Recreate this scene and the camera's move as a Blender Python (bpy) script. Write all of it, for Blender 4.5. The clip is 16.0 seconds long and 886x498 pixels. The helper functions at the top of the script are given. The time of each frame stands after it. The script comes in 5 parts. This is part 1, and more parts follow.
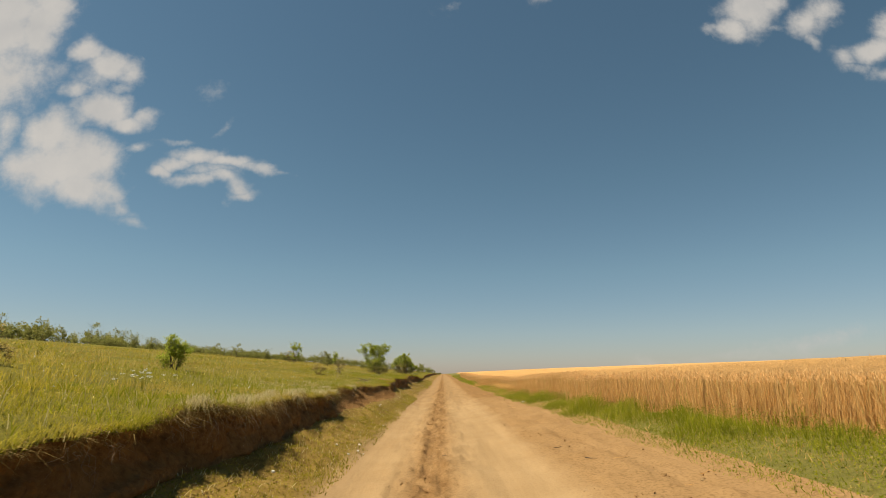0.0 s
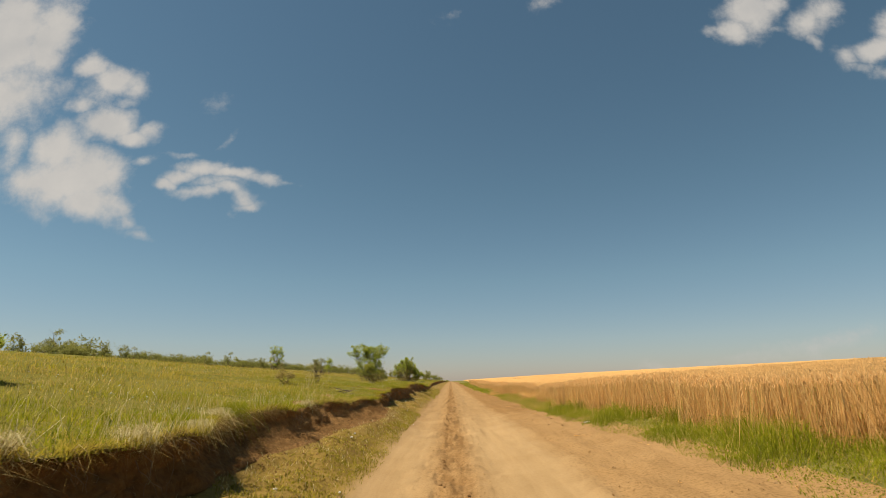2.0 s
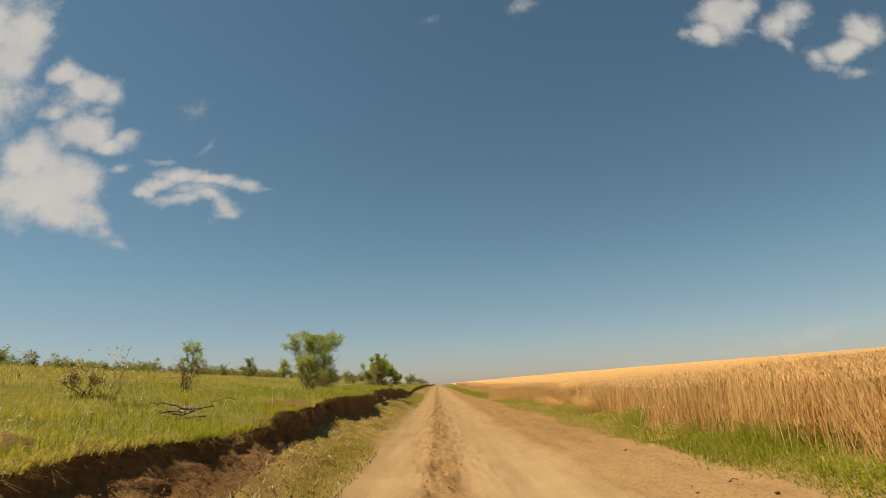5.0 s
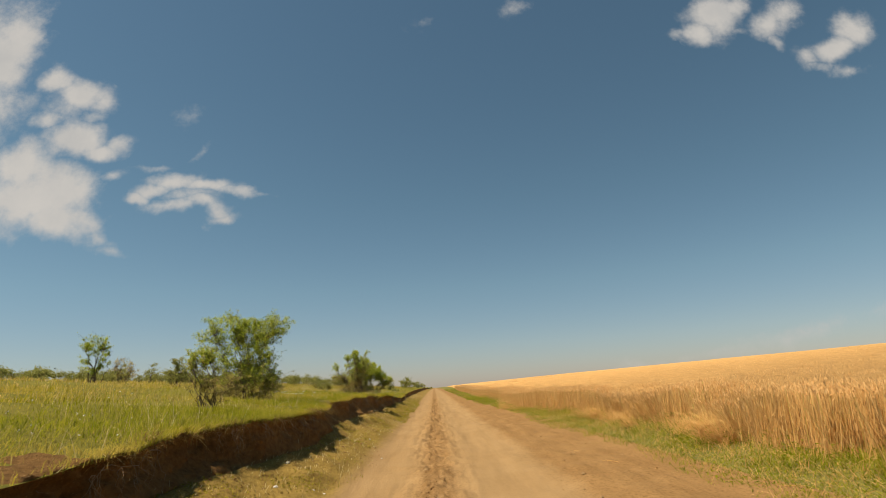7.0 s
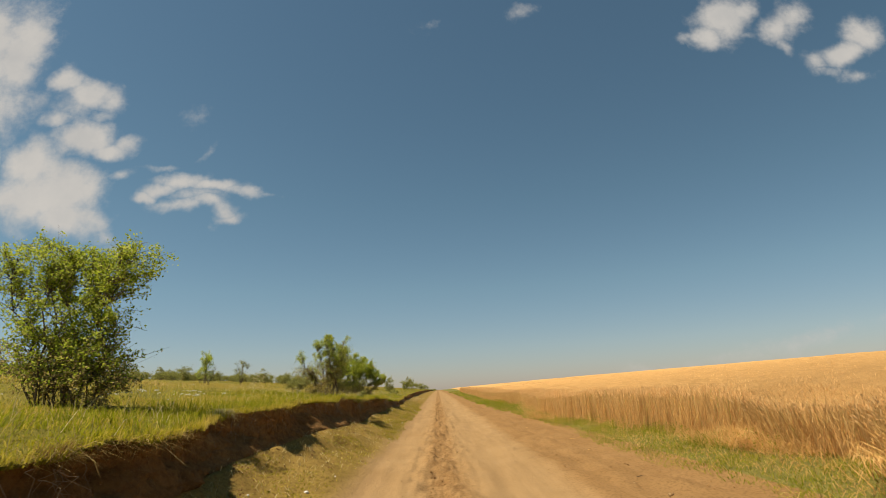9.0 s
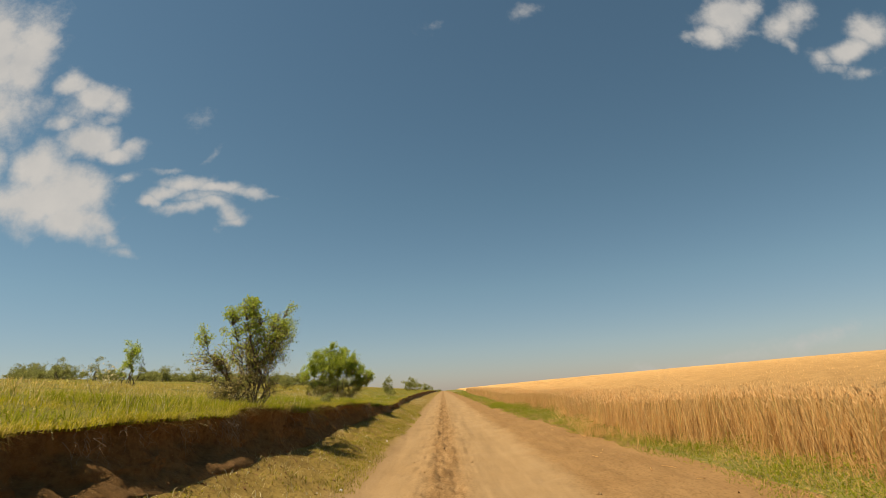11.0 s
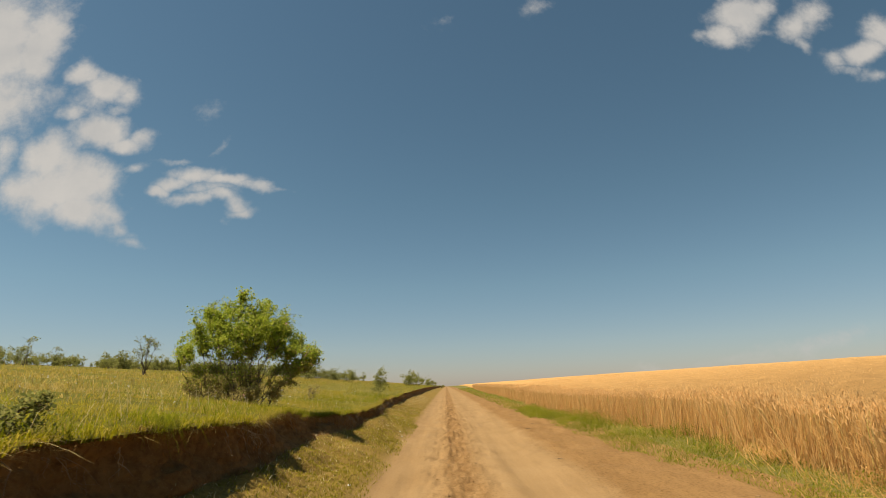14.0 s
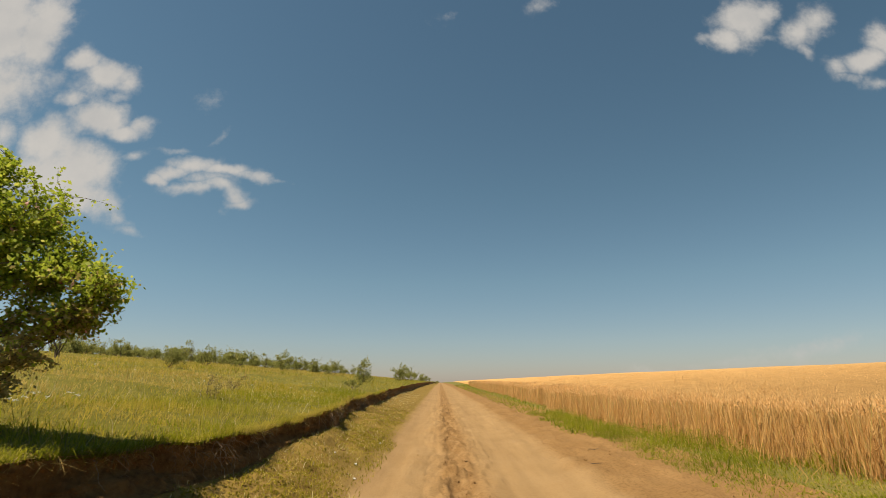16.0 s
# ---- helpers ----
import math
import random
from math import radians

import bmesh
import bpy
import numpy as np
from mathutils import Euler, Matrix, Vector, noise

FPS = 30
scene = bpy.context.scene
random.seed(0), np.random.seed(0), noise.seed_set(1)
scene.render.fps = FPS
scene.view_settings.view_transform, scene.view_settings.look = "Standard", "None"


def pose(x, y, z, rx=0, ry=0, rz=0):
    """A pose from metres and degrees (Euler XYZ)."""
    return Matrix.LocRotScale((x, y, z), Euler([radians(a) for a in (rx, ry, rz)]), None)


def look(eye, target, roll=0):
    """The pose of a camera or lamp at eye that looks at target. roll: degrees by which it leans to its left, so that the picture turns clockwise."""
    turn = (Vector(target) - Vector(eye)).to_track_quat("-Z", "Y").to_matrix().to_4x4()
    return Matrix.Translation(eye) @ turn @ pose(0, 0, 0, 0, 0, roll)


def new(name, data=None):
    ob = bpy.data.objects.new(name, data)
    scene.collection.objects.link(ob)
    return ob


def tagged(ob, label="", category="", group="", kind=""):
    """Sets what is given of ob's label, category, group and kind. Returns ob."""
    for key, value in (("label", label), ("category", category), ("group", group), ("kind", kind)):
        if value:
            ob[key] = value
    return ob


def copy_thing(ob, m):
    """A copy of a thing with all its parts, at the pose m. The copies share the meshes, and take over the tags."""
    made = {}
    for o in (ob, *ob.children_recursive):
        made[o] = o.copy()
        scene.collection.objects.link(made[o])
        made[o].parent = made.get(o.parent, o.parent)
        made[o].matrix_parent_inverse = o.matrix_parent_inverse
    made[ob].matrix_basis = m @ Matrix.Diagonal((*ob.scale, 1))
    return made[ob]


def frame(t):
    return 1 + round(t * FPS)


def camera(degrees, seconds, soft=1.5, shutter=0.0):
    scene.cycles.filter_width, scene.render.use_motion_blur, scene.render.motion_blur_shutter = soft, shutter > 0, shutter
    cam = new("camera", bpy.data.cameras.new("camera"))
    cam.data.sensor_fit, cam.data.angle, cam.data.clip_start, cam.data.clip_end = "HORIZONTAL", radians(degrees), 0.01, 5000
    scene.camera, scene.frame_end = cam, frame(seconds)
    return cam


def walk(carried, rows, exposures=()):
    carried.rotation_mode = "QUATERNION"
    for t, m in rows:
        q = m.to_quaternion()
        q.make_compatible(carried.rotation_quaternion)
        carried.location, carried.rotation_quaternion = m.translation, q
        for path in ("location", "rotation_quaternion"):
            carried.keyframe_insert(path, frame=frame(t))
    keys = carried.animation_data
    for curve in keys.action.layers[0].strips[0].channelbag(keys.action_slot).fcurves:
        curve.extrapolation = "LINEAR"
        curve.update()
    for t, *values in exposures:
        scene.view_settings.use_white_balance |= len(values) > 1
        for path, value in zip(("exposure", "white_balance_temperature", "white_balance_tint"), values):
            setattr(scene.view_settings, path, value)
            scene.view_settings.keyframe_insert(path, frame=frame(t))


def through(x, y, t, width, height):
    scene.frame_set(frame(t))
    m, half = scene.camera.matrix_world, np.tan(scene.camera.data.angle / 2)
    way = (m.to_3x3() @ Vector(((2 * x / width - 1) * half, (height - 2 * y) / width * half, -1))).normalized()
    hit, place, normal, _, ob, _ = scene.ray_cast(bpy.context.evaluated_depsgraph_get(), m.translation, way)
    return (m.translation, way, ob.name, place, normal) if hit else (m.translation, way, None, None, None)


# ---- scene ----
EXPOSURE, KELVIN, TINT, SKY = 0.38, 6900, 9, 0.062
PATH = [
    # seconds, x, y, z, tilt, lean, turn
    (0.0, 0.199, -0.000, 1.266, 103.212, 0.006, -0.006),
    (0.5, 0.158, 1.717, 1.226, 103.263, 0.228, 0.158),
    (1.0, 0.106, 3.423, 1.200, 103.922, 0.463, 0.599),
    (1.5, 0.063, 5.100, 1.217, 103.501, 1.115, 0.797),
    (2.0, 0.027, 6.809, 1.224, 103.997, 0.897, 0.771),
    (2.5, 0.018, 8.514, 1.169, 104.007, 0.659, 0.471),
    (3.0, 0.004, 10.188, 1.216, 104.056, 0.698, 0.335),
    (3.5, -0.008, 11.821, 1.183, 103.474, 0.291, 0.420),
    (4.0, 0.002, 13.353, 1.151, 104.810, 1.100, 0.247),
    (4.2, -0.016, 13.973, 1.148, 104.470, 1.177, -0.172),
    (6.3, 0.056, 20.796, 1.175, 104.255, 3.800, -0.915),
    (6.5, 0.053, 21.475, 1.188, 104.243, 3.328, -0.909),
    (7.0, 0.059, 23.170, 1.240, 104.603, 3.274, -0.952),
    (7.5, 0.073, 24.828, 1.205, 104.714, 3.017, -0.879),
    (8.0, 0.047, 26.455, 1.197, 104.828, 2.434, -0.850),
    (8.5, 0.024, 27.998, 1.187, 104.755, 2.346, -0.629),
    (9.0, 0.014, 29.582, 1.199, 104.841, 2.586, -0.576),
    (9.2, -0.018, 30.226, 1.197, 104.934, 2.956, -0.675),
    (11.3, 0.094, 37.118, 1.186, 104.926, 2.910, 0.171),
    (11.5, 0.100, 37.786, 1.182, 104.827, 3.224, 0.333),
    (12.0, 0.058, 39.484, 1.180, 105.058, 2.989, 0.428),
    (12.5, -0.011, 41.172, 1.169, 104.824, 2.577, 0.365),
    (13.0, -0.052, 42.834, 1.191, 104.941, 2.664, 0.510),
    (13.5, -0.075, 44.485, 1.247, 105.042, 2.326, 0.685),
    (14.0, -0.135, 46.162, 1.219, 104.505, 1.591, 0.308),
    (14.5, -0.168, 47.805, 1.202, 104.640, 1.354, 0.258),
    (15.0, -0.204, 49.455, 1.203, 104.300, 0.955, 0.107),
    (15.5, -0.254, 51.085, 1.205, 104.580, 0.560, -0.165),
    (16.0, -0.200, 52.479, 1.195, 104.099, 0.166, -0.322),
]
cam = camera(80.0, 16.0, soft=0.75, shutter=0.1)
walk(cam, [(t, pose(x, y, z, p, r, w)) for t, x, y, z, p, r, w in PATH],
     exposures=[(0.0, EXPOSURE, KELVIN, TINT), (16.0, EXPOSURE, KELVIN, TINT)])

# ---- sky, sun ----
SUN_AZ, SUN_EL = radians(-100), radians(62)      # from straight ahead towards the pasture side
world = bpy.data.worlds.new("world")
scene.world = world
world.use_nodes = True
wt = world.node_tree
sky = wt.nodes.new("ShaderNodeTexSky")
sky.sky_type = "NISHITA"
sky.sun_disc = False
sky.sun_elevation = SUN_EL
sky.sun_rotation = SUN_AZ
sky.altitude = 200
sky.air_density, sky.dust_density, sky.ozone_density = 1.0, 0.25, 1.6
sun = new("sun", bpy.data.lights.new("sun", "SUN"))
sun.data.energy = 5.0
sun.data.angle = radians(0.5)
sun.data.color = (1.0, 0.93, 0.82)
sun_from = Vector((math.sin(SUN_AZ) * math.cos(SUN_EL), math.cos(SUN_AZ) * math.cos(SUN_EL), math.sin(SUN_EL)))
sun.matrix_world = look(sun_from * 100, (0, 0, 0))


def wnode(kind, operation="", use_clamp=False, vector_type="", interpolation_type="", data_type=""):
    n = wt.nodes.new(kind)
    if operation:
        n.operation = operation
    if use_clamp:
        n.use_clamp = True
    if vector_type:
        n.vector_type = vector_type
    if interpolation_type:
        n.interpolation_type = interpolation_type
    if data_type:
        n.data_type = data_type
    return n


def wmath(op, a, b=None, clamp=False):
    n = wnode("ShaderNodeMath", operation=op, use_clamp=clamp)
    for i, v in enumerate((a, b)):
        if v is None:
            continue
        if isinstance(v, (int, float)):
            n.inputs[i].default_value = v
        else:
            wt.links.new(v, n.inputs[i])
    return n.outputs[0]


# fair-weather clouds: (across, up, half width, half height, turn, weight) on the plane one unit ahead
CLOUDS_HEAP = [
    (-0.951, 0.745, 0.11, 0.133, 0, 1.0),
    (-0.872, 0.745, 0.059, 0.105, 0, 1.0),
    (-0.837, 0.775, 0.032, 0.037, 0, 0.8),
    (-0.931, 0.609, 0.101, 0.08, 0, 0.85),
    (-0.762, 0.67, 0.036, 0.024, 0, 0.9),
    (-0.705, 0.636, 0.055, 0.029, -18, 0.85),
    (-0.665, 0.613, 0.029, 0.027, 0, 0.8),
    (-0.757, 0.581, 0.031, 0.02, 0, 0.75),
    (-0.678, 0.589, 0.028, 0.016, 0, 0.65),
    (-0.705, 0.535, 0.054, 0.039, 0, 1.0),
    (-0.667, 0.505, 0.044, 0.02, -10, 0.9),
    (-0.631, 0.517, 0.028, 0.02, 0, 0.7),
    (-0.905, 0.484, 0.035, 0.057, 0, 0.6),
    (-0.731, 0.609, 0.043, 0.053, 0, 0.5),
]
CLOUDS_LOW = [
    (-0.8, 0.474, 0.056, 0.053, 0, 1.0),
    (-0.778, 0.41, 0.103, 0.063, 0, 1.0),
    (-0.84, 0.406, 0.052, 0.041, 0, 0.95),
    (-0.713, 0.412, 0.053, 0.061, 0, 0.95),
    (-0.73, 0.358, 0.07, 0.033, -18, 0.95),
    (-0.676, 0.338, 0.045, 0.026, -25, 0.8),
    (-0.639, 0.314, 0.036, 0.013, -22, 0.55),
    (-0.61, 0.29, 0.033, 0.009, -15, 0.4),
]
CLOUDS_WISP = [
    (-0.503, 0.43, 0.05, 0.016, 0, 0.95),
    (-0.538, 0.419, 0.046, 0.013, 8, 0.85),
    (-0.438, 0.419, 0.057, 0.012, -6, 0.8),
    (-0.383, 0.405, 0.05, 0.01, -10, 0.65),
    (-0.331, 0.393, 0.034, 0.007, -5, 0.42),
    (-0.575, 0.401, 0.024, 0.011, 5, 0.8),
    (-0.503, 0.385, 0.052, 0.014, -4, 0.75),
    (-0.45, 0.385, 0.043, 0.014, -15, 0.7),
    (-0.41, 0.361, 0.029, 0.017, -45, 0.7),
    (-0.401, 0.345, 0.025, 0.013, 0, 0.7),
    (-0.619, 0.446, 0.025, 0.01, 10, 0.5),
    (-0.531, 0.458, 0.039, 0.006, -2, 0.45),
    (-0.484, 0.568, 0.031, 0.016, 15, 0.21),
    (-0.449, 0.493, 0.042, 0.006, 35, 0.24),
    (-0.43, 0.326, 0.011, 0.014, 0, 0.3),
    (-0.481, 0.405, 0.068, 0.015, -4, 0.55),
]
CLOUDS_EAST = [
    (0.672, 0.764, 0.057, 0.048, 35, 1.0),
    (0.626, 0.722, 0.034, 0.028, 20, 0.9),
    (0.711, 0.778, 0.044, 0.028, 20, 0.85),
    (0.588, 0.724, 0.032, 0.012, 15, 0.4),
    (0.72, 0.727, 0.039, 0.01, 10, 0.45),
    (0.783, 0.744, 0.042, 0.031, 20, 0.75),
    (0.829, 0.769, 0.037, 0.034, 20, 0.6),
    (0.797, 0.702, 0.016, 0.019, 0, 0.5),
    (0.865, 0.651, 0.029, 0.024, 0, 0.8),
    (0.919, 0.672, 0.051, 0.027, 30, 0.9),
    (0.967, 0.718, 0.044, 0.039, 25, 0.9),
    (0.877, 0.626, 0.033, 0.015, -8, 0.6),
    (0.946, 0.609, 0.043, 0.016, -5, 0.5),
    (0.011, 0.783, 0.032, 0.017, 15, 0.3),
    (0.222, 0.803, 0.027, 0.017, 15, 0.45),
    (0.738, 0.070, 0.169, 0.016, 12, 0.32),
    (0.488, 0.026, 0.209, 0.010, 4, 0.26),
]
coord = wnode("ShaderNodeTexCoord")
sep = wnode("ShaderNodeSeparateXYZ")
wt.links.new(coord.outputs["Generated"], sep.inputs[0])
ahead = wmath("MAXIMUM", sep.outputs[1], 0.02)
comb = wnode("ShaderNodeCombineXYZ")
wt.links.new(wmath("DIVIDE", sep.outputs[0], ahead), comb.inputs[0])
wt.links.new(wmath("DIVIDE", sep.outputs[2], ahead), comb.inputs[1])


def wnoise(scale, detail, rough, off):
    m = wnode("ShaderNodeMapping")
    m.inputs["Location"].default_value = (off, off * 0.7, 0.3)
    wt.links.new(comb.outputs[0], m.inputs[0])
    n = wnode("ShaderNodeTexNoise")
    n.inputs["Scale"].default_value, n.inputs["Detail"].default_value, n.inputs["Roughness"].default_value = scale, detail, rough
    wt.links.new(m.outputs[0], n.inputs["Vector"])
    return n


warp = wnoise(7.0, 4, 0.55, 3.0)
shift = wnode("ShaderNodeVectorMath", operation="MULTIPLY_ADD")
wt.links.new(warp.outputs["Color"], shift.inputs[0])
shift.inputs[1].default_value, shift.inputs[2].default_value = (0.075, 0.065, 0), (-0.0375, -0.0325, 0)
place = wnode("ShaderNodeVectorMath", operation="ADD")
wt.links.new(comb.outputs[0], place.inputs[0])
wt.links.new(shift.outputs[0], place.inputs[1])
heap = None
for u, v, ru, rv, turn, weight in CLOUDS_HEAP + CLOUDS_LOW + CLOUDS_WISP + CLOUDS_EAST:
    m = wnode("ShaderNodeMapping", vector_type="TEXTURE")
    m.inputs["Location"].default_value = (u, v, 0)
    m.inputs["Rotation"].default_value = (0, 0, radians(turn))
    m.inputs["Scale"].default_value = (ru * 1.36, rv * 1.42, 1)
    wt.links.new(place.outputs[0], m.inputs[0])
    ln = wnode("ShaderNodeVectorMath", operation="LENGTH")
    wt.links.new(m.outputs[0], ln.inputs[0])
    mr = wnode("ShaderNodeMapRange", interpolation_type="SMOOTHSTEP")
    wt.links.new(ln.outputs["Value"], mr.inputs[0])
    for i, val in zip((1, 2, 3, 4), (1.35, 0.0, 0.0, weight)):
        mr.inputs[i].default_value = val
    heap = mr.outputs[0] if heap is None else wmath("MAXIMUM", heap, mr.outputs[0])
fine = wnoise(13.0, 9, 0.66, 11.0)
billow = wmath("ADD", heap, wmath("MULTIPLY", wmath("SUBTRACT", fine.outputs["Fac"], 0.5), 1.35))
cover = wnode("ShaderNodeMapRange", interpolation_type="SMOOTHSTEP")
wt.links.new(billow, cover.inputs[0])
for i, val in zip((1, 2, 3, 4), (0.08, 0.88, 0.0, 0.95)):
    cover.inputs[i].default_value = val
gate = wmath("MULTIPLY", cover.outputs[0], wmath("MULTIPLY", wmath("GREATER_THAN", heap, 0.01), wmath("GREATER_THAN", sep.outputs[1], 0.1)))
puff = wnoise(9.0, 6, 0.6, 21.0)
tone = wnode("ShaderNodeMix", data_type="RGBA")
wt.links.new(puff.outputs["Fac"], tone.inputs[0])
tone.inputs[6].default_value, tone.inputs[7].default_value = (5.4, 5.5, 5.7, 1), (8.4, 8.0, 7.6, 1)
blend = wnode("ShaderNodeMix", data_type="RGBA")
wt.links.new(gate, blend.inputs[0])
air = wnode("ShaderNodeMix", data_type="RGBA")
air.blend_type = "MULTIPLY"
air.inputs[0].default_value = 1.0
haze = wnode("ShaderNodeValToRGB")
for k, (p, c) in enumerate(((0.0, (0.77, 0.75, 0.90)), (0.5, (0.84, 1.02, 0.92)), (0.07, (0.87, 0.90, 0.96)), (0.18, (0.90, 1.015, 0.96)), (0.34, (0.86, 1.03, 0.93)))):
    e = haze.color_ramp.elements[k] if k < 2 else haze.color_ramp.elements.new(p)
    e.position, e.color = p, (*c, 1)
wt.links.new(sep.outputs[2], haze.inputs[0])
wt.links.new(haze.outputs[0], air.inputs[7])
wt.links.new(sky.outputs[0], air.inputs[6])
wt.links.new(air.outputs[2], blend.inputs[6])
wt.links.new(tone.outputs[2], blend.inputs[7])
wt.links.new(blend.outputs[2], wt.nodes["Background"].inputs[0])
wt.nodes["Background"].inputs[1].default_value = SKY


# ---- materials ----
def material(name, rough=0.9):
    m = bpy.data.materials.new(name)
    m.use_nodes = True
    b = m.node_tree.nodes["Principled BSDF"]
    b.inputs["Roughness"].default_value = rough
    b.inputs["Specular IOR Level"].default_value = 0.06
    return m, m.node_tree, b


def noise_node(nt, scale, detail=6, rough=0.6, stretch=None):
    c = nt.nodes.new("ShaderNodeTexCoord")
    n = nt.nodes.new("ShaderNodeTexNoise")
    n.inputs["Scale"].default_value, n.inputs["Detail"].default_value, n.inputs["Roughness"].default_value = scale, detail, rough
    if stretch:
        mp = nt.nodes.new("ShaderNodeMapping")
        mp.inputs["Scale"].default_value = stretch
        nt.links.new(c.outputs["Object"], mp.inputs[0])
        nt.links.new(mp.outputs[0], n.inputs["Vector"])
    else:
        nt.links.new(c.outputs["Object"], n.inputs["Vector"])
    return n.outputs["Fac"]


def ramp(nt, fac, stops):
    r = nt.nodes.new("ShaderNodeValToRGB")
    while len(r.color_ramp.elements) < len(stops):
        r.color_ramp.elements.new(0.5)
    for e, (p, c) in zip(r.color_ramp.elements, stops):
        e.position, e.color = p, (*c, 1)
    nt.links.new(fac, r.inputs[0])
    return r.outputs[0]


def mixed(nt, fac, a, b, mode="MIX"):
    n = nt.nodes.new("ShaderNodeMix")
    n.data_type, n.blend_type = "RGBA", mode
    for i, v in ((0, fac), (6, a), (7, b)):
        if isinstance(v, (int, float)):
            n.inputs[i].default_value = v
        elif isinstance(v, tuple):
            n.inputs[i].default_value = (*v, 1)
        else:
            nt.links.new(v, n.inputs[i])
    return n.outputs[2]


def bump(nt, b, height, strength, dist):
    n = nt.nodes.new("ShaderNodeBump")
    n.inputs["Strength"].default_value, n.inputs["Distance"].default_value = strength, dist
    nt.links.new(height, n.inputs["Height"])
    nt.links.new(n.outputs[0], b.inputs["Normal"])


def soil(name, stops, fleck, scale=1.3, strength=0.7, dist=0.03, dark=0.62):
    m, nt, b = material(name, 0.97)
    big = ramp(nt, noise_node(nt, scale * 0.6, 5), stops)
    mid = ramp(nt, noise_node(nt, scale * 9, 6, 0.7), [(0.3, (dark, dark * 0.97, dark * 0.94)), (0.6, (1.05, 1.03, 1.0))])
    col = mixed(nt, 0.75, big, mid, "MULTIPLY")
    spot = ramp(nt, noise_node(nt, scale * 40, 3, 0.6), [(0.64, (0, 0, 0)), (0.72, (1, 1, 1))])
    nt.links.new(mixed(nt, spot, col, fleck), b.inputs["Base Color"])
    bump(nt, b, noise_node(nt, scale * 22, 8, 0.75), strength, dist)
    return m


def dirt_road():
    m, nt, b = material("road_dirt", 0.97)
    base = ramp(nt, noise_node(nt, 0.8, 5), [(0.3, DIRT_A), (0.7, DIRT_B)])
    streak = ramp(nt, noise_node(nt, 4.5, 6, 0.65, (1.0, 0.06, 1.0)), [(0.3, (0.82, 0.8, 0.77)), (0.7, (1.04, 1.03, 1.02))])
    col = mixed(nt, 0.85, base, streak, "MULTIPLY")
    crumb = ramp(nt, noise_node(nt, 28, 5, 0.7), [(0.36, (0.6, 0.57, 0.54)), (0.52, (1.0, 1.0, 1.0))])
    worn = mixed(nt, 0.75, col, crumb, "MULTIPLY")
    # wheel tracks: packed, smooth and pale; loose brown earth beside them
    sx = nt.nodes.new("ShaderNodeSeparateXYZ")
    nt.links.new(nt.nodes.new("ShaderNodeTexCoord").outputs["Object"], sx.inputs[0])

    def calc(op, a, c):
        n = nt.nodes.new("ShaderNodeMath")
        n.operation = op
        for k, val in enumerate((a, c)):
            if isinstance(val, (int, float)):
                n.inputs[k].default_value = val
            else:
                nt.links.new(val, n.inputs[k])
        return n.outputs[0]

    sway = calc("MULTIPLY", calc("SUBTRACT", noise_node(nt, 0.9, 4, 0.6, (1.0, 0.35, 1.0)), 0.5), 0.45)
    off = calc("ABSOLUTE", calc("SUBTRACT", calc("ABSOLUTE", calc("ADD", calc("SUBTRACT", sx.outputs[0], 0.03), sway), 0), 0.95), 0)
    packed = nt.nodes.new("ShaderNodeMapRange")
    nt.links.new(off, packed.inputs[0])
    for k, val in zip((1, 2, 3, 4), (0.78, 0.42, 0.0, 1.0)):
        packed.inputs[k].default_value = val
    loose = mixed(nt, 0.9, worn, (0.88, 0.80, 0.70), "MULTIPLY")

    def between(value, lo, hi):
        n = nt.nodes.new("ShaderNodeMapRange")
        n.interpolation_type = "SMOOTHSTEP"
        nt.links.new(value, n.inputs[0])
        for k, val in zip((1, 2, 3, 4), (lo, hi, 0.0, 1.0)):
            n.inputs[k].default_value = val
        return n.outputs[0]

    wander = calc("ADD", sx.outputs[0], calc("MULTIPLY", sway, 0.6))
    shoulder = calc("MULTIPLY", between(wander, 1.45, 1.85), between(sx.outputs[1], 20, 29))
    loose = mixed(nt, shoulder, loose, mixed(nt, 1.0, worn, (0.75, 0.65, 0.53), "MULTIPLY"))
    middle = between(calc("ABSOLUTE", calc("SUBTRACT", wander, 0.08), 0), 0.34, 0.14)
    churn = between(noise_node(nt, 7, 6, 0.75, (1.0, 0.5, 1.0)), 0.32, 0.6)
    loose = mixed(nt, calc("MULTIPLY", middle, churn), loose, mixed(nt, 1.0, worn, (0.66, 0.56, 0.45), "MULTIPLY"))
    track = mixed(nt, 0.2, col, crumb, "MULTIPLY")
    track = mixed(nt, between(sx.outputs[1], 18, 30), track, mixed(nt, 1.0, track, (0.87, 0.83, 0.78), "MULTIPLY"))
    surface = mixed(nt, packed.outputs[0], loose, track)
    spill = mixed(nt, 0.9, ramp(nt, noise_node(nt, 2.2, 6, 0.7), [(0.3, (0.20, 0.125, 0.03)), (0.7, (0.31, 0.20, 0.052))]), crumb, "MULTIPLY")
    nt.links.new(mixed(nt, between(wander, -1.0, -1.32), surface, spill), b.inputs["Base Color"])
    bump(nt, b, calc("ADD", noise_node(nt, 24, 8, 0.72), calc("MULTIPLY", noise_node(nt, 5, 6, 0.7, (1.0, 0.14, 1.0)), 1.4)), 0.55, 0.03)
    return m


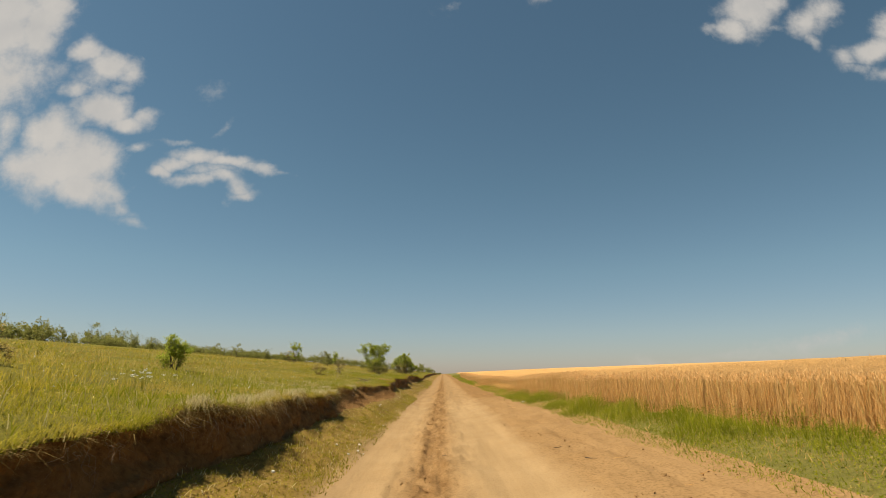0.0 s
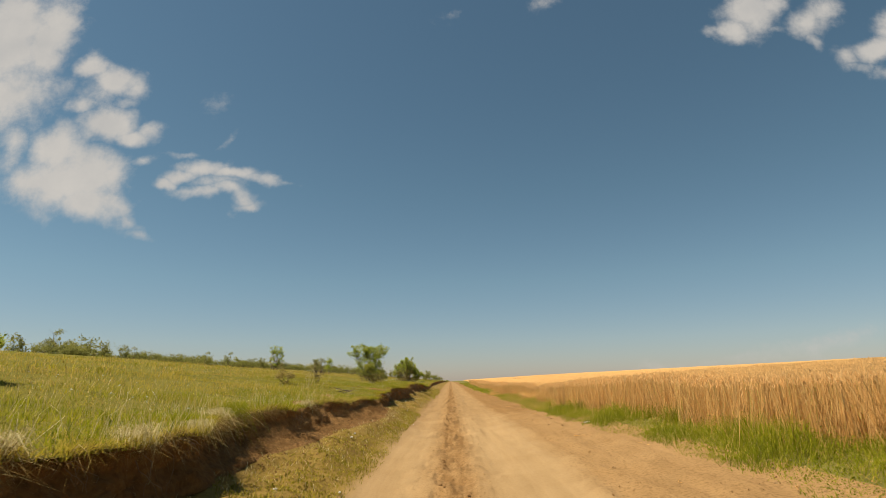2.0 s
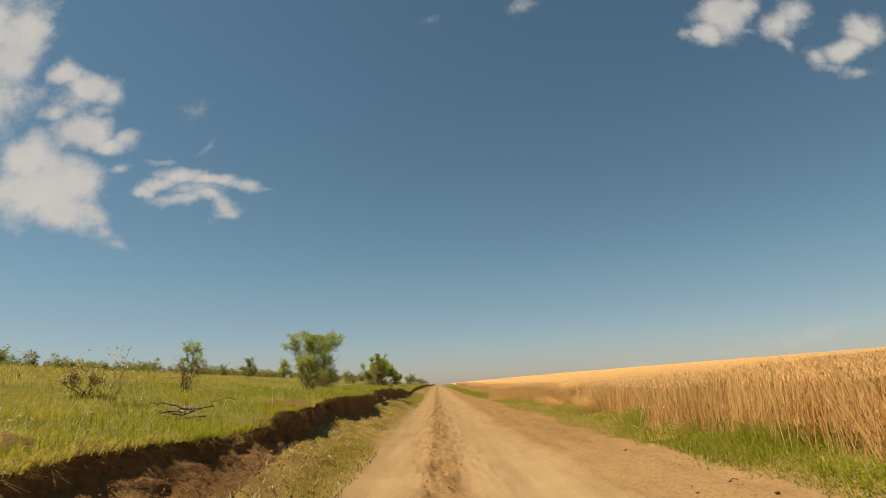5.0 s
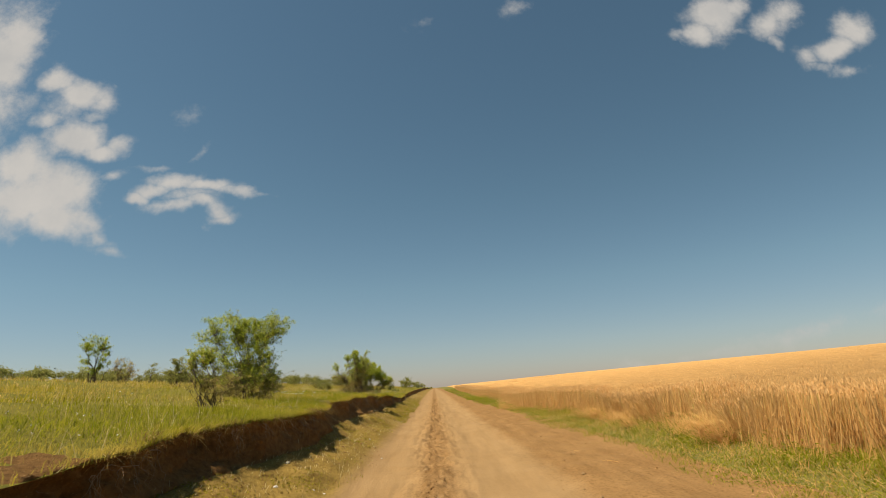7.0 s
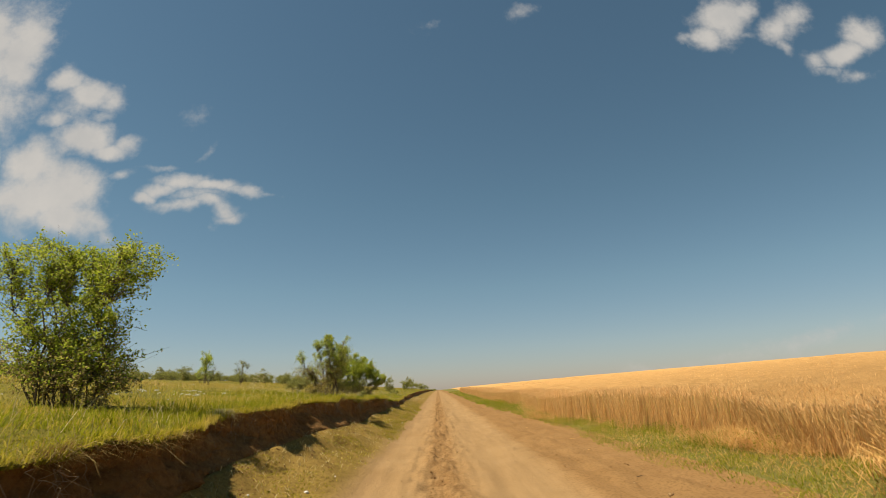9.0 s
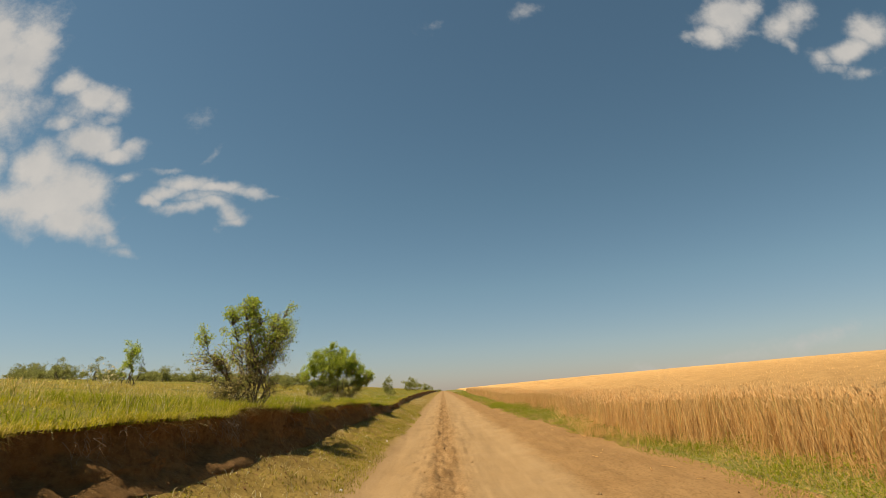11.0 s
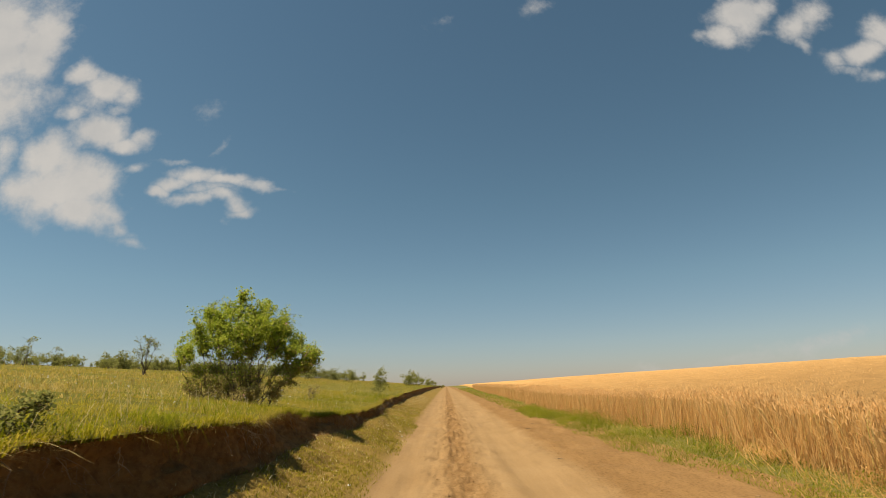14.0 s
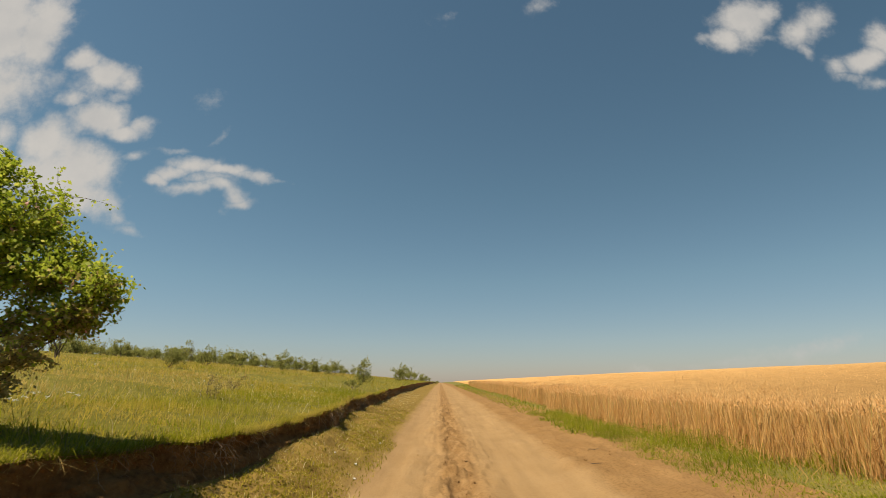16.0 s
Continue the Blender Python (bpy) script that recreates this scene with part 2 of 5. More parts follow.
def leafy(name, stops, through=0.35, rough=0.6, patch=None, lush=None, soft=0.0):
    """Blades and leaves: each island has its own tone, and some light comes through."""
    m, nt, b = material(name, rough)
    g = nt.nodes.new("ShaderNodeNewGeometry")
    col = ramp(nt, g.outputs["Random Per Island"], stops)
    if patch:
        where = ramp(nt, noise_node(nt, patch[0], 4), [(0.42, (0, 0, 0)), (0.62, (1, 1, 1))])
        col = mixed(nt, where, col, mixed(nt, patch[2], col, patch[1]))
    if lush:
        where = ramp(nt, noise_node(nt, lush[0], 3), [(0.46, (0, 0, 0)), (0.6, (1, 1, 1))])
        col = mixed(nt, where, col, mixed(nt, lush[2], col, lush[1], "MULTIPLY"))
    nt.links.new(col, b.inputs["Base Color"])
    tr = nt.nodes.new("ShaderNodeBsdfTranslucent")
    nt.links.new(col, tr.inputs[0])
    if soft:
        # thin rounded blades scatter light upwards, and let it through evenly
        for sign, socket in ((soft, b.inputs["Normal"]), (-soft, tr.inputs["Normal"])):
            rise = nt.nodes.new("ShaderNodeVectorMath")
            rise.operation = "MULTIPLY_ADD"
            nt.links.new(g.outputs["Normal"], rise.inputs[0])
            rise.inputs[1].default_value, rise.inputs[2].default_value = (1 - soft,) * 3, (0, 0, sign)
            unit = nt.nodes.new("ShaderNodeVectorMath")
            unit.operation = "NORMALIZE"
            nt.links.new(rise.outputs[0], unit.inputs[0])
            nt.links.new(unit.outputs[0], socket)
    mx = nt.nodes.new("ShaderNodeMixShader")
    mx.inputs[0].default_value = through
    nt.links.new(b.outputs[0], mx.inputs[1])
    nt.links.new(tr.outputs[0], mx.inputs[2])
    nt.links.new(mx.outputs[0], nt.nodes["Material Output"].inputs[0])
    return m


DIRT_A, DIRT_B = (0.36, 0.228, 0.104), (0.41, 0.268, 0.128)
ROAD = dirt_road()
EARTH = soil("bank_earth", [(0.3, (0.25, 0.128, 0.043)), (0.7, (0.40, 0.22, 0.082))], (0.46, 0.285, 0.125), 1.6, 1.0, 0.07, 0.38)
TURF = soil("pasture_soil", [(0.3, (0.13, 0.118, 0.018)), (0.7, (0.20, 0.165, 0.032))], (0.25, 0.2, 0.06), 0.9, 0.6, 0.05)
FIELD = soil("field_soil", [(0.3, (0.14, 0.13, 0.03)), (0.7, (0.22, 0.18, 0.05))], (0.3, 0.23, 0.09), 1.1)
SPILL = soil("fallen_earth", [(0.3, (0.20, 0.105, 0.042)), (0.7, (0.34, 0.192, 0.08))], (0.38, 0.235, 0.115), 3.0, 0.8, 0.02)
CANOPY = soil("wheat_mass", [(0.3, (0.59, 0.325, 0.115)), (0.7, (0.71, 0.405, 0.15))], (0.79, 0.48, 0.20), 5.0, 0.9, 0.06)
GRASS = leafy("pasture_grass", [(0.0, (0.20, 0.172, 0.005)), (0.45, (0.315, 0.258, 0.009)), (0.75, (0.42, 0.32, 0.024)), (1.0, (0.55, 0.39, 0.085))], 0.5, 0.6, (0.35, (0.52, 0.36, 0.10), 0.45), (0.22, (0.70, 0.84, 0.6), 1.0), 0.6)
TUFT = leafy("tuft_grass", [(0.0, (0.155, 0.17, 0.006)), (0.6, (0.25, 0.25, 0.01)), (1.0, (0.40, 0.33, 0.04))], 0.5, 0.6, soft=0.6)
LUSH = leafy("verge_grass", [(0.0, (0.15, 0.17, 0.007)), (0.55, (0.26, 0.26, 0.012)), (0.88, (0.37, 0.33, 0.03)), (1.0, (0.54, 0.41, 0.12))], 0.5, 0.5, None, (0.8, (0.8, 0.85, 0.8), 1.0), 0.6)
MEADOW = leafy("dry_meadow", [(0.0, (0.36, 0.245, 0.05)), (0.6, (0.50, 0.345, 0.09)), (1.0, (0.62, 0.45, 0.17))], 0.5, 0.7, (0.5, (0.36, 0.28, 0.03), 0.5), None, 0.6)
HERB = leafy("ditch_herb", [(0.0, (0.17, 0.14, 0.010)), (0.6, (0.28, 0.215, 0.02)), (1.0, (0.42, 0.30, 0.055))], 0.3, 0.7, soft=0.7)
DRY = leafy("dry_grass", [(0.0, (0.36, 0.28, 0.11)), (0.6, (0.54, 0.43, 0.19)), (1.0, (0.68, 0.57, 0.32))], 0.3, 0.8, soft=0.4)
FRINGE = leafy("turf_fringe", [(0.0, (0.15, 0.085, 0.03)), (0.5, (0.29, 0.185, 0.06)), (0.85, (0.42, 0.30, 0.10)), (1.0, (0.58, 0.45, 0.2))], 0.4, 0.85)
STRAW = leafy("wheat_straw", [(0.0, (0.52, 0.28, 0.08)), (0.5, (0.68, 0.385, 0.13)), (0.9, (0.82, 0.52, 0.205)), (1.0, (0.46, 0.38, 0.08))], 0.5, 0.6, (2.4, (0.50, 0.27, 0.075), 0.35), None, 0.6)
EAR = leafy("wheat_ear", [(0.0, (0.64, 0.35, 0.125)), (0.5, (0.74, 0.425, 0.16)), (1.0, (0.84, 0.515, 0.215))], 0.5, 0.8, None, None, 0.35)
LEAF = leafy("shrub_leaf", [(0.0, (0.20, 0.255, 0.018)), (0.5, (0.335, 0.385, 0.036)), (0.85, (0.46, 0.48, 0.06)), (1.0, (0.57, 0.54, 0.12))], 0.5, 0.55, soft=0.35)
LEAF_FAR = leafy("scrub_leaf", [(0.0, (0.15, 0.155, 0.035)), (0.6, (0.25, 0.245, 0.06)), (1.0, (0.37, 0.33, 0.10))], 0.5, 0.7, soft=0.4)
LEAF_DRY = leafy("dry_leaf", [(0.0, (0.27, 0.21, 0.06)), (0.6, (0.42, 0.32, 0.095)), (1.0, (0.56, 0.43, 0.17))], 0.5, 0.8, soft=0.35)
PETAL_W = leafy("white_petal", [(0.0, (0.7, 0.7, 0.62)), (1.0, (0.85, 0.84, 0.78))], 0.3, 0.6)
PETAL_Y = leafy("yellow_petal", [(0.0, (0.65, 0.48, 0.06)), (1.0, (0.8, 0.7, 0.25))], 0.3, 0.6)
PETAL_P = leafy("pink_petal", [(0.0, (0.7, 0.3, 0.28)), (1.0, (0.85, 0.55, 0.5))], 0.3, 0.6)
BARK = soil("shrub_bark", [(0.3, (0.09, 0.065, 0.045)), (0.7, (0.19, 0.145, 0.10))], (0.26, 0.21, 0.16), 6.0, 0.6, 0.01)
ROOT = soil("root_fibre", [(0.3, (0.24, 0.16, 0.10)), (0.7, (0.48, 0.36, 0.24))], (0.58, 0.45, 0.31), 6.0, 0.3, 0.005)
CHALK = soil("pale_stone", [(0.3, (0.62, 0.58, 0.50)), (0.7, (0.78, 0.75, 0.68))], (0.5, 0.45, 0.38), 9.0, 0.4, 0.01)


# ---- the lie of the land ----
def along(y, *knots):
    return np.interp(y, knots[0::2], knots[1::2])


def value_noise(x, y, seed):
    """Smooth noise from -1 to 1 on a unit lattice."""
    x, y = np.asarray(x, float), np.asarray(y, float)
    tab = np.random.RandomState(seed).uniform(-1, 1, (256, 256))
    i, j = np.floor(x).astype(int), np.floor(y).astype(int)
    u, v = x - i, y - j
    u, v = u * u * (3 - 2 * u), v * v * (3 - 2 * v)
    a, b, c, d = tab[i & 255, j & 255], tab[(i + 1) & 255, j & 255], tab[i & 255, (j + 1) & 255], tab[(i + 1) & 255, (j + 1) & 255]
    return (a * (1 - u) + b * u) * (1 - v) + (c * (1 - u) + d * u) * v


def rough_noise(x, y, seed, octaves=4):
    return sum(value_noise(x * 2 ** k, y * 2 ** k, seed + k) * 0.55 ** k for k in range(octaves))


def swell(y):
    return along(y, -60, 0, 60, 0, 110, 0.22, 160, 0.3, 400, 0.2, 2500, -3)


def bend(y):
    return along(y, -60, 0, 100, 0, 2500, 0.0)


LIP_X = (-1.98, -2.05, -2.23, -2.26, -2.06, -2.14, -2.21, -2.24, -2.12, -2.17, -2.36, -2.58, -2.56, -2.44, -2.58, -2.58, -2.30, -2.20, -2.16, -2.13, -2.12, -2.16, -2.30, -2.14, -2.15, -2.30, -2.47, -2.55,
         -2.26, -2.12, -2.10, -2.15, -2.18, -2.43, -2.53, -2.28, -2.28, -2.46, -2.40, -2.46, -2.37, -2.32, -2.31, -2.30, -2.34, -2.58, -2.44, -2.52, -2.16, -2.16, -2.15, -2.39, -2.38, -2.62, -2.28, -2.13,
         -2.17, -2.22, -2.22, -2.16, -2.12, -2.27, -2.36, -2.44, -2.48, -2.45)
LIP_Z = (0.90, 0.84, 0.91, 0.86, 0.86, 0.82, 0.84, 0.84, 0.78, 0.81, 0.79, 0.79, 0.74, 0.83, 0.85, 0.92, 0.93, 0.94, 0.96, 0.93, 1.01, 1.04, 1.08, 1.03, 1.1, 0.98, 0.98, 0.95, 0.93, 0.91, 0.92, 0.78,
         0.72, 0.68, 0.69, 0.72, 0.70, 0.70, 0.73)
FOOT_X = (-2.2, -2.16, -2.02, -2.04, -2.2, -2.2, -2.16, -2.0, -2.0, -1.75, -1.6, -1.55, -1.75, -1.98, -2.08, -2.24, -2.36, -2.32, -2.15, -2.16, -2.2, -2.32, -2.2, -2.18, -2.02, -1.9, -2.1, -2.13, -2.14,
          -2.28, -2.32, -2.2, -2.2, -2.2, -2.15, -2.11, -2.1, -2.13, -2.22, -2.26, -2.34, -2.4)


def stretch_of(y, first, step, values, before, after):
    """Values at even steps along the road, with others far before and beyond them."""
    places = [first + step * k for k in range(len(values))]
    return np.interp(y, [-60] + places + [95, 2500], [before] + list(values) + [after, after])


def lip_x(y):
    near = np.clip((120 - y) / 40, 0, 1)
    scallop = 0.05 * np.tanh(2.6 * value_noise(y * 0.95, y * 0 + 1, 8))
    return stretch_of(y, 2.5, 1.0, LIP_X, -2.2, -2.58) + bend(y) + near * (scallop + 0.06 * value_noise(y * 1.9, y * 0 + 9, 6) + 0.045 * value_noise(y * 5, y * 0, 7))


def lip_z(y):
    return swell(y) + stretch_of(y, 2.5, 1.7, LIP_Z, 0.86, 0.82) + 0.025 * value_noise(y * 0.9, y * 0, 12) + 0.02 * value_noise(y * 3.1, y * 0 + 2, 13)


def foot_z(y):
    return swell(y) + along(y, -60, 0.35, 12, 0.36, 15, 0.36, 21, 0.38, 24, 0.41, 28.5, 0.46, 31.5, 0.42, 34.5, 0.48, 38, 0.54, 41, 0.54, 44, 0.46, 46.5, 0.4, 50, 0.45, 60, 0.43, 70, 0.42, 110, 0.4) + 0.03 * value_noise(y * 1.1, y * 0, 14)


def foot_x(y):
    x = stretch_of(y, 4.5, 1.5, FOOT_X, -1.98, -2.48) + bend(y)
    return np.clip(x, lip_x(y) + 0.05, lip_x(y) + along(y, 13, 0.28, 15, 0.9, 22, 0.9, 24.5, 0.28)) + 0.05 * value_noise(y * 1.1, y * 0 + 5, 15)


def right_z(x, y):
    s = along(y, -60, 0.09, 18, 0.09, 24, 0.08, 29, 0.02, 46, 0.02, 52, 0.04, 60, 0.05, 120, 0.03)
    b = along(y, -60, 0.22, 25, 0.2, 45, 0.12, 60, 0.08)
    x = x - bend(y)
    far = np.clip(x - 4, 0, 24) * 0.05 + np.clip(x - 28, 0, 60) * 0.035 + np.clip(x - 88, 0, 200) * 0.01
    return swell(y) + s * np.clip(x, 0, 3) + b * np.clip(x - 3, 0, 1) + far


def crust_x(y):
    return -0.1 + 0.06 * value_noise(y * 0.5, y * 0, 32) + 0.05 * value_noise(y * 2.1, y * 0, 33) + 0.035 * value_noise(y * 6.5, y * 0, 34)


def land_z(x, y):
    """The height of the ground, with the road's wheel tracks, at numpy places."""
    x, y = np.asarray(x, float), np.asarray(y, float)
    lx, fx, fz, lz = lip_x(y), foot_x(y), foot_z(y), lip_z(y)
    xb = x - bend(y)
    fall = np.clip(-(x) / np.maximum(-fx, 0.3), 0, 1)
    road = np.where(x < 0, swell(y) + (fz - swell(y)) * fall ** 2.1, right_z(x, y))
    near = np.clip((130 - y) / 60, 0, 1)
    sway = 0.10 * value_noise(y * 0.12, y * 0, 31)
    track = np.exp(-((xb + 0.92 - sway) / 0.42) ** 2) + np.exp(-((xb - 0.98 - sway) / 0.42) ** 2)
    loose = np.clip(1 - track, 0, 1) * np.clip((3.2 - xb) * 2, 0, 1)
    rough = rough_noise(x * 3.0, y * 2.0, 41, 4)
    ridge = 1 + 0.9 * np.exp(-(xb / 0.3) ** 2)
    road = road - near * (0.05 * track - loose * ridge * (0.034 * rough + 0.03 * np.abs(value_noise(x * 9, y * 6, 47))))
    # the packed crust breaks off in a ragged step beside the loose middle
    ragged = xb - crust_x(y)
    road = road - near * 0.026 * np.clip(ragged * 40, 0, 1) * np.clip((0.5 - ragged) * 4, 0, 1) * np.clip(0.75 + 0.8 * value_noise(y * 0.8, y * 0 + 7, 35), 0.1, 1.3)
    spill = np.clip((-1.25 - xb) * 2.5, 0, 1) * np.clip((x - fx) * 6, 0, 1)
    road = road + near * spill * (0.05 * rough_noise(x * 2.6, y * 2.6, 43, 4) + 0.035 * np.abs(value_noise(x * 7, y * 7, 49)))
    road = road + near * np.clip((xb + 1.6) * 3, 0, 1) * np.clip((3.1 - xb) * 3, 0, 1) * (0.014 * value_noise(x * 6, y * 0.3, 44) + 0.008 * value_noise(x * 11, y * 0.8, 45))
    up = np.clip(lx - x, 0, 8) * 0.11 + np.clip(lx - x - 8, 0, 20) * 0.085 + np.clip(lx - x - 28, 0, 60) * along(y, 100, 0.058, 140, 0.07, 180, 0.08, 400, 0.075) - np.clip(lx - x - 110, 0, 900) * 0.02
    field = lz + up + 0.05 * rough_noise(x * 0.5, y * 0.5, 51, 3) * np.clip((lx - x) * 2, 0, 1)
    return np.where(x <= lx, field, np.where(x < fx, fz + (lz - fz) * np.clip((fx - x) / np.maximum(fx - lx, 0.01), 0, 1), road))


def verge_x(y):
    """Where the bare road ends and the green verge begins."""
    return bend(y) + along(y, -60, 3.1, 9, 3.08, 12.5, 3.0, 17, 2.9, 21.5, 2.75, 24, 2.85, 27.5, 3.1, 33, 3.2, 38, 3.08, 43, 3.2, 47, 3.18, 50, 3.04, 54, 2.9, 60, 2.74, 66, 2.6, 74, 2.45, 200, 2.45, 2500, 2.45) + 0.09 * value_noise(y * 0.7, y * 0, 101) + 0.08 * value_noise(y * 2.6, y * 0, 102)


def wheat_x(y):
    return bend(y) + along(y, -60, 5.3, 6.5, 5.2, 8, 4.9, 9.5, 4.8, 11, 4.4, 12.5, 4.1, 14, 3.95, 15.5, 3.85, 17, 4.1, 18.5, 3.9, 20, 3.8, 23, 3.65, 24.5, 3.6, 26, 3.75, 27.5, 4.3, 30, 4.3, 32, 4.5, 33.5, 4.7, 36.5, 4.45, 39.5, 4.25,
                           42.5, 4.1, 45.5, 3.85, 48, 3.6, 50, 3.7, 52, 3.8, 54.5, 4.15, 57, 4.12, 60, 3.93, 63, 3.68, 68, 3.6, 74, 3.75, 100, 3.9, 120, 4.2, 300, 9, 2500, 60) + 0.1 * value_noise(y * 0.8, y * 0, 61) + 0.1 * value_noise(y * 2.6, y * 0, 62) + 0.06 * value_noise(y * 6, y * 0, 63)


def bald(x, y):
    """Where the turf has slid off the edge and bare earth shows."""
    return np.clip(1.6 * sum(np.exp(-((x - a) / r) ** 2 - ((y - b) / q) ** 2) for a, b, r, q in ((-2.45, 26.3, 0.38, 0.8), (-3.1, 20.3, 0.22, 0.3), (-2.5, 17.3, 0.3, 0.9))) + 0.25 * value_noise(x * 4, y * 4, 116) - 0.2, 0, 1)


def wheat_h(x, y):
    x, y = np.asarray(x), np.asarray(y)
    return 0.76 + 0.05 * rough_noise(x * 0.5, y * 0.5, 64, 3) + 0.035 * value_noise(x * 2.6, y * 2.6, 67)


def mesh_of(name, verts, faces, mat, smooth=False):
    """A mesh from numpy arrays; all faces have the same number of corners."""
    me = bpy.data.meshes.new(name)
    verts, faces = np.asarray(verts, np.float32).reshape(-1, 3), np.asarray(faces, np.int32)
    n, k = faces.shape
    me.vertices.add(len(verts))
    me.vertices.foreach_set("co", verts.ravel())
    me.loops.add(n * k)
    me.loops.foreach_set("vertex_index", faces.ravel())
    me.polygons.add(n)
    me.polygons.foreach_set("loop_start", np.arange(n, dtype=np.int32) * k)
    me.polygons.foreach_set("use_smooth", np.full(n, smooth))
    me.update(calc_edges=True)
    me.materials.append(mat)
    return me


def sheet(name, X, Y, Z, mat, label, category):
    r, c = X.shape
    a = (np.arange(r - 1)[:, None] * c + np.arange(c - 1)).ravel()
    me = mesh_of(name, np.stack([X, Y, Z], -1), np.stack([a, a + 1, a + c + 1, a + c], 1), mat, True)
    return tagged(new(name, me), label, category, kind="structure")


ROWS = np.concatenate([np.arange(-60, -4, 4.0), np.arange(-4, 80, 0.125), np.geomspace(80, 2500, 90)])


def strip(cols):
    return np.repeat(ROWS[:, None], cols, 1)


# pasture above the bank
s = np.concatenate([[0], np.geomspace(0.06, 1300, 40)])
Y = strip(len(s))
X = lip_x(Y) - s
Z = land_z(X - 1e-6, Y)
sheet("pasture_ground", X, Y, Z, TURF, "grassy pasture ground rising gently away from the bank", "ground")

# bare earth where the turf has slid away
for cx, cy, wx, wy in ((-2.55, 26.3, 0.5, 1.05), (-3.1, 20.3, 0.35, 0.45), (-2.62, 17.3, 0.36, 1.2)):
    a, b = np.meshgrid(np.linspace(-1, 1, 30), np.linspace(-1, 1, 40))
    X, Y = cx + a * wx, cy + b * wy
    X = np.minimum(X, lip_x(Y) - 0.01)
    swell_up = np.clip(1 - np.sqrt(a ** 2 + b ** 2) + 0.25 * value_noise(X * 3, Y * 3, 121), -0.3, 0.6)
    sheet("bare_earth", X, Y, land_z(X - 1e-6, Y) + 0.07 * swell_up + 0.025 * rough_noise(X * 6, Y * 6, 122, 3) * np.clip(swell_up * 4, 0, 1) - 0.01, EARTH, "bare crumbling earth where the turf slid away", "ground")

# eroded earth bank between pasture and road
s = np.linspace(0, 1, 24)
FINE = np.concatenate([np.arange(-60, -4, 4.0), np.arange(-4, 68, 0.06), np.arange(68, 80, 0.3), np.geomspace(80, 2500, 90)])
Y = np.repeat(FINE[:, None], len(s), 1)
S = np.repeat(s[None, :], len(FINE), 0)
near = np.clip((120 - Y) / 40, 0, 1)
carve = np.interp(S, [0, 0.1, 0.3, 0.65, 0.85, 1], [0, -0.09, -0.13, -0.07, 0.0, 0.0])
lump = rough_noise(Y * 1.7, S * 2.2, 71, 5) * 0.08 + np.abs(value_noise(Y * 5.5, S * 1.2, 77)) * 0.06 + 0.035 * rough_noise(Y * 8, S * 6, 78, 2) + 0.035 * value_noise(Y * 7, S * 1.3, 76)
hold = np.sin(np.pi * np.clip(S, 0, 1)) ** 0.4
depth = along(Y, -60, 0.9, 14, 0.9, 16, 0.2, 22, 0.2, 25, 0.8, 34, 1.1, 37.5, 0.7, 40, 1.1, 50, 1.1, 54, 0.7, 70, 0.6) + 0.3 * value_noise(Y * 0.8, Y * 0 + 4, 73)
X = lip_x(Y) * (1 - S ** 2.2) + foot_x(Y) * S ** 2.2 + (carve * np.clip(depth, -0.2, 2.0) + lump * hold) * near
drop = np.interp(S, [0, 0.1, 0.3, 0.65, 0.85, 1], [0, 0.06, 0.3, 0.7, 0.9, 1.0])
Z = lip_z(Y) * (1 - drop) + foot_z(Y) * drop + near * hold * 0.035 * rough_noise(Y * 5, S * 6, 79, 4)
Z[:, 0] = land_z(X[:, 0] - 1e-6, Y[:, 0])
sheet("earth_bank", X, Y, Z, EARTH, "undercut brown earth bank with crumbling face", "bank")

# dirt road
s = np.concatenate([np.linspace(0, 0.30, 24, endpoint=False), np.linspace(0.30, 0.50, 40, endpoint=False), np.linspace(0.50, 1, 36)])
Y = strip(len(s))
X = foot_x(Y) * (1 - s) + (3.42 + bend(Y)) * s
Z = land_z(X + 1e-6, Y)
Z[:, 0] = foot_z(Y[:, 0])
sheet("road", X, Y, Z, ROAD, "dry tan dirt road with two smooth wheel tracks", "road")

# field side
s = np.concatenate([[0], np.linspace(0.12, 1.6, 12), np.geomspace(2.2, 1300, 24)])
Y = strip(len(s))
X = 3.42 + bend(Y) + s
Z = land_z(X, Y)
sheet("field_ground", X, Y, Z, FIELD, "dry brown soil under verge and wheat field", "ground")


# ---- blades, stalks and ears ----
def blade_arrays(P, height, width, lean, rs, curl=0.5):
    """Bent three-triangle blades standing at the places P."""
    n = len(P)
    turn = rs.uniform(0, 2 * np.pi, n)
    side = np.stack([np.cos(turn), np.sin(turn), np.zeros(n)], 1) * (width / 2)[:, None]
    push = rs.normal(0, 1, (n, 2)) * curl * height[:, None] * 0.5 + np.asarray(lean) * height[:, None]
    up = np.stack([np.zeros(n), np.zeros(n), height], 1)
    bent = np.concatenate([push, np.zeros((n, 1))], 1)
    mid = P + up * 0.58 + bent * 0.35
    tip = P + up * (1 - 0.25 * np.clip(np.linalg.norm(push, axis=1) / height, 0, 1.5))[:, None] + bent
    V = np.stack([P - side, P + side, mid - side * 0.75, mid + side * 0.75, tip], 1)
    k = np.arange(n)[:, None] * 5
    Fc = np.concatenate([k + [0, 1, 3], k + [0, 3, 2], k + [2, 3, 4]], 0)
    return V.reshape(-1, 3), Fc


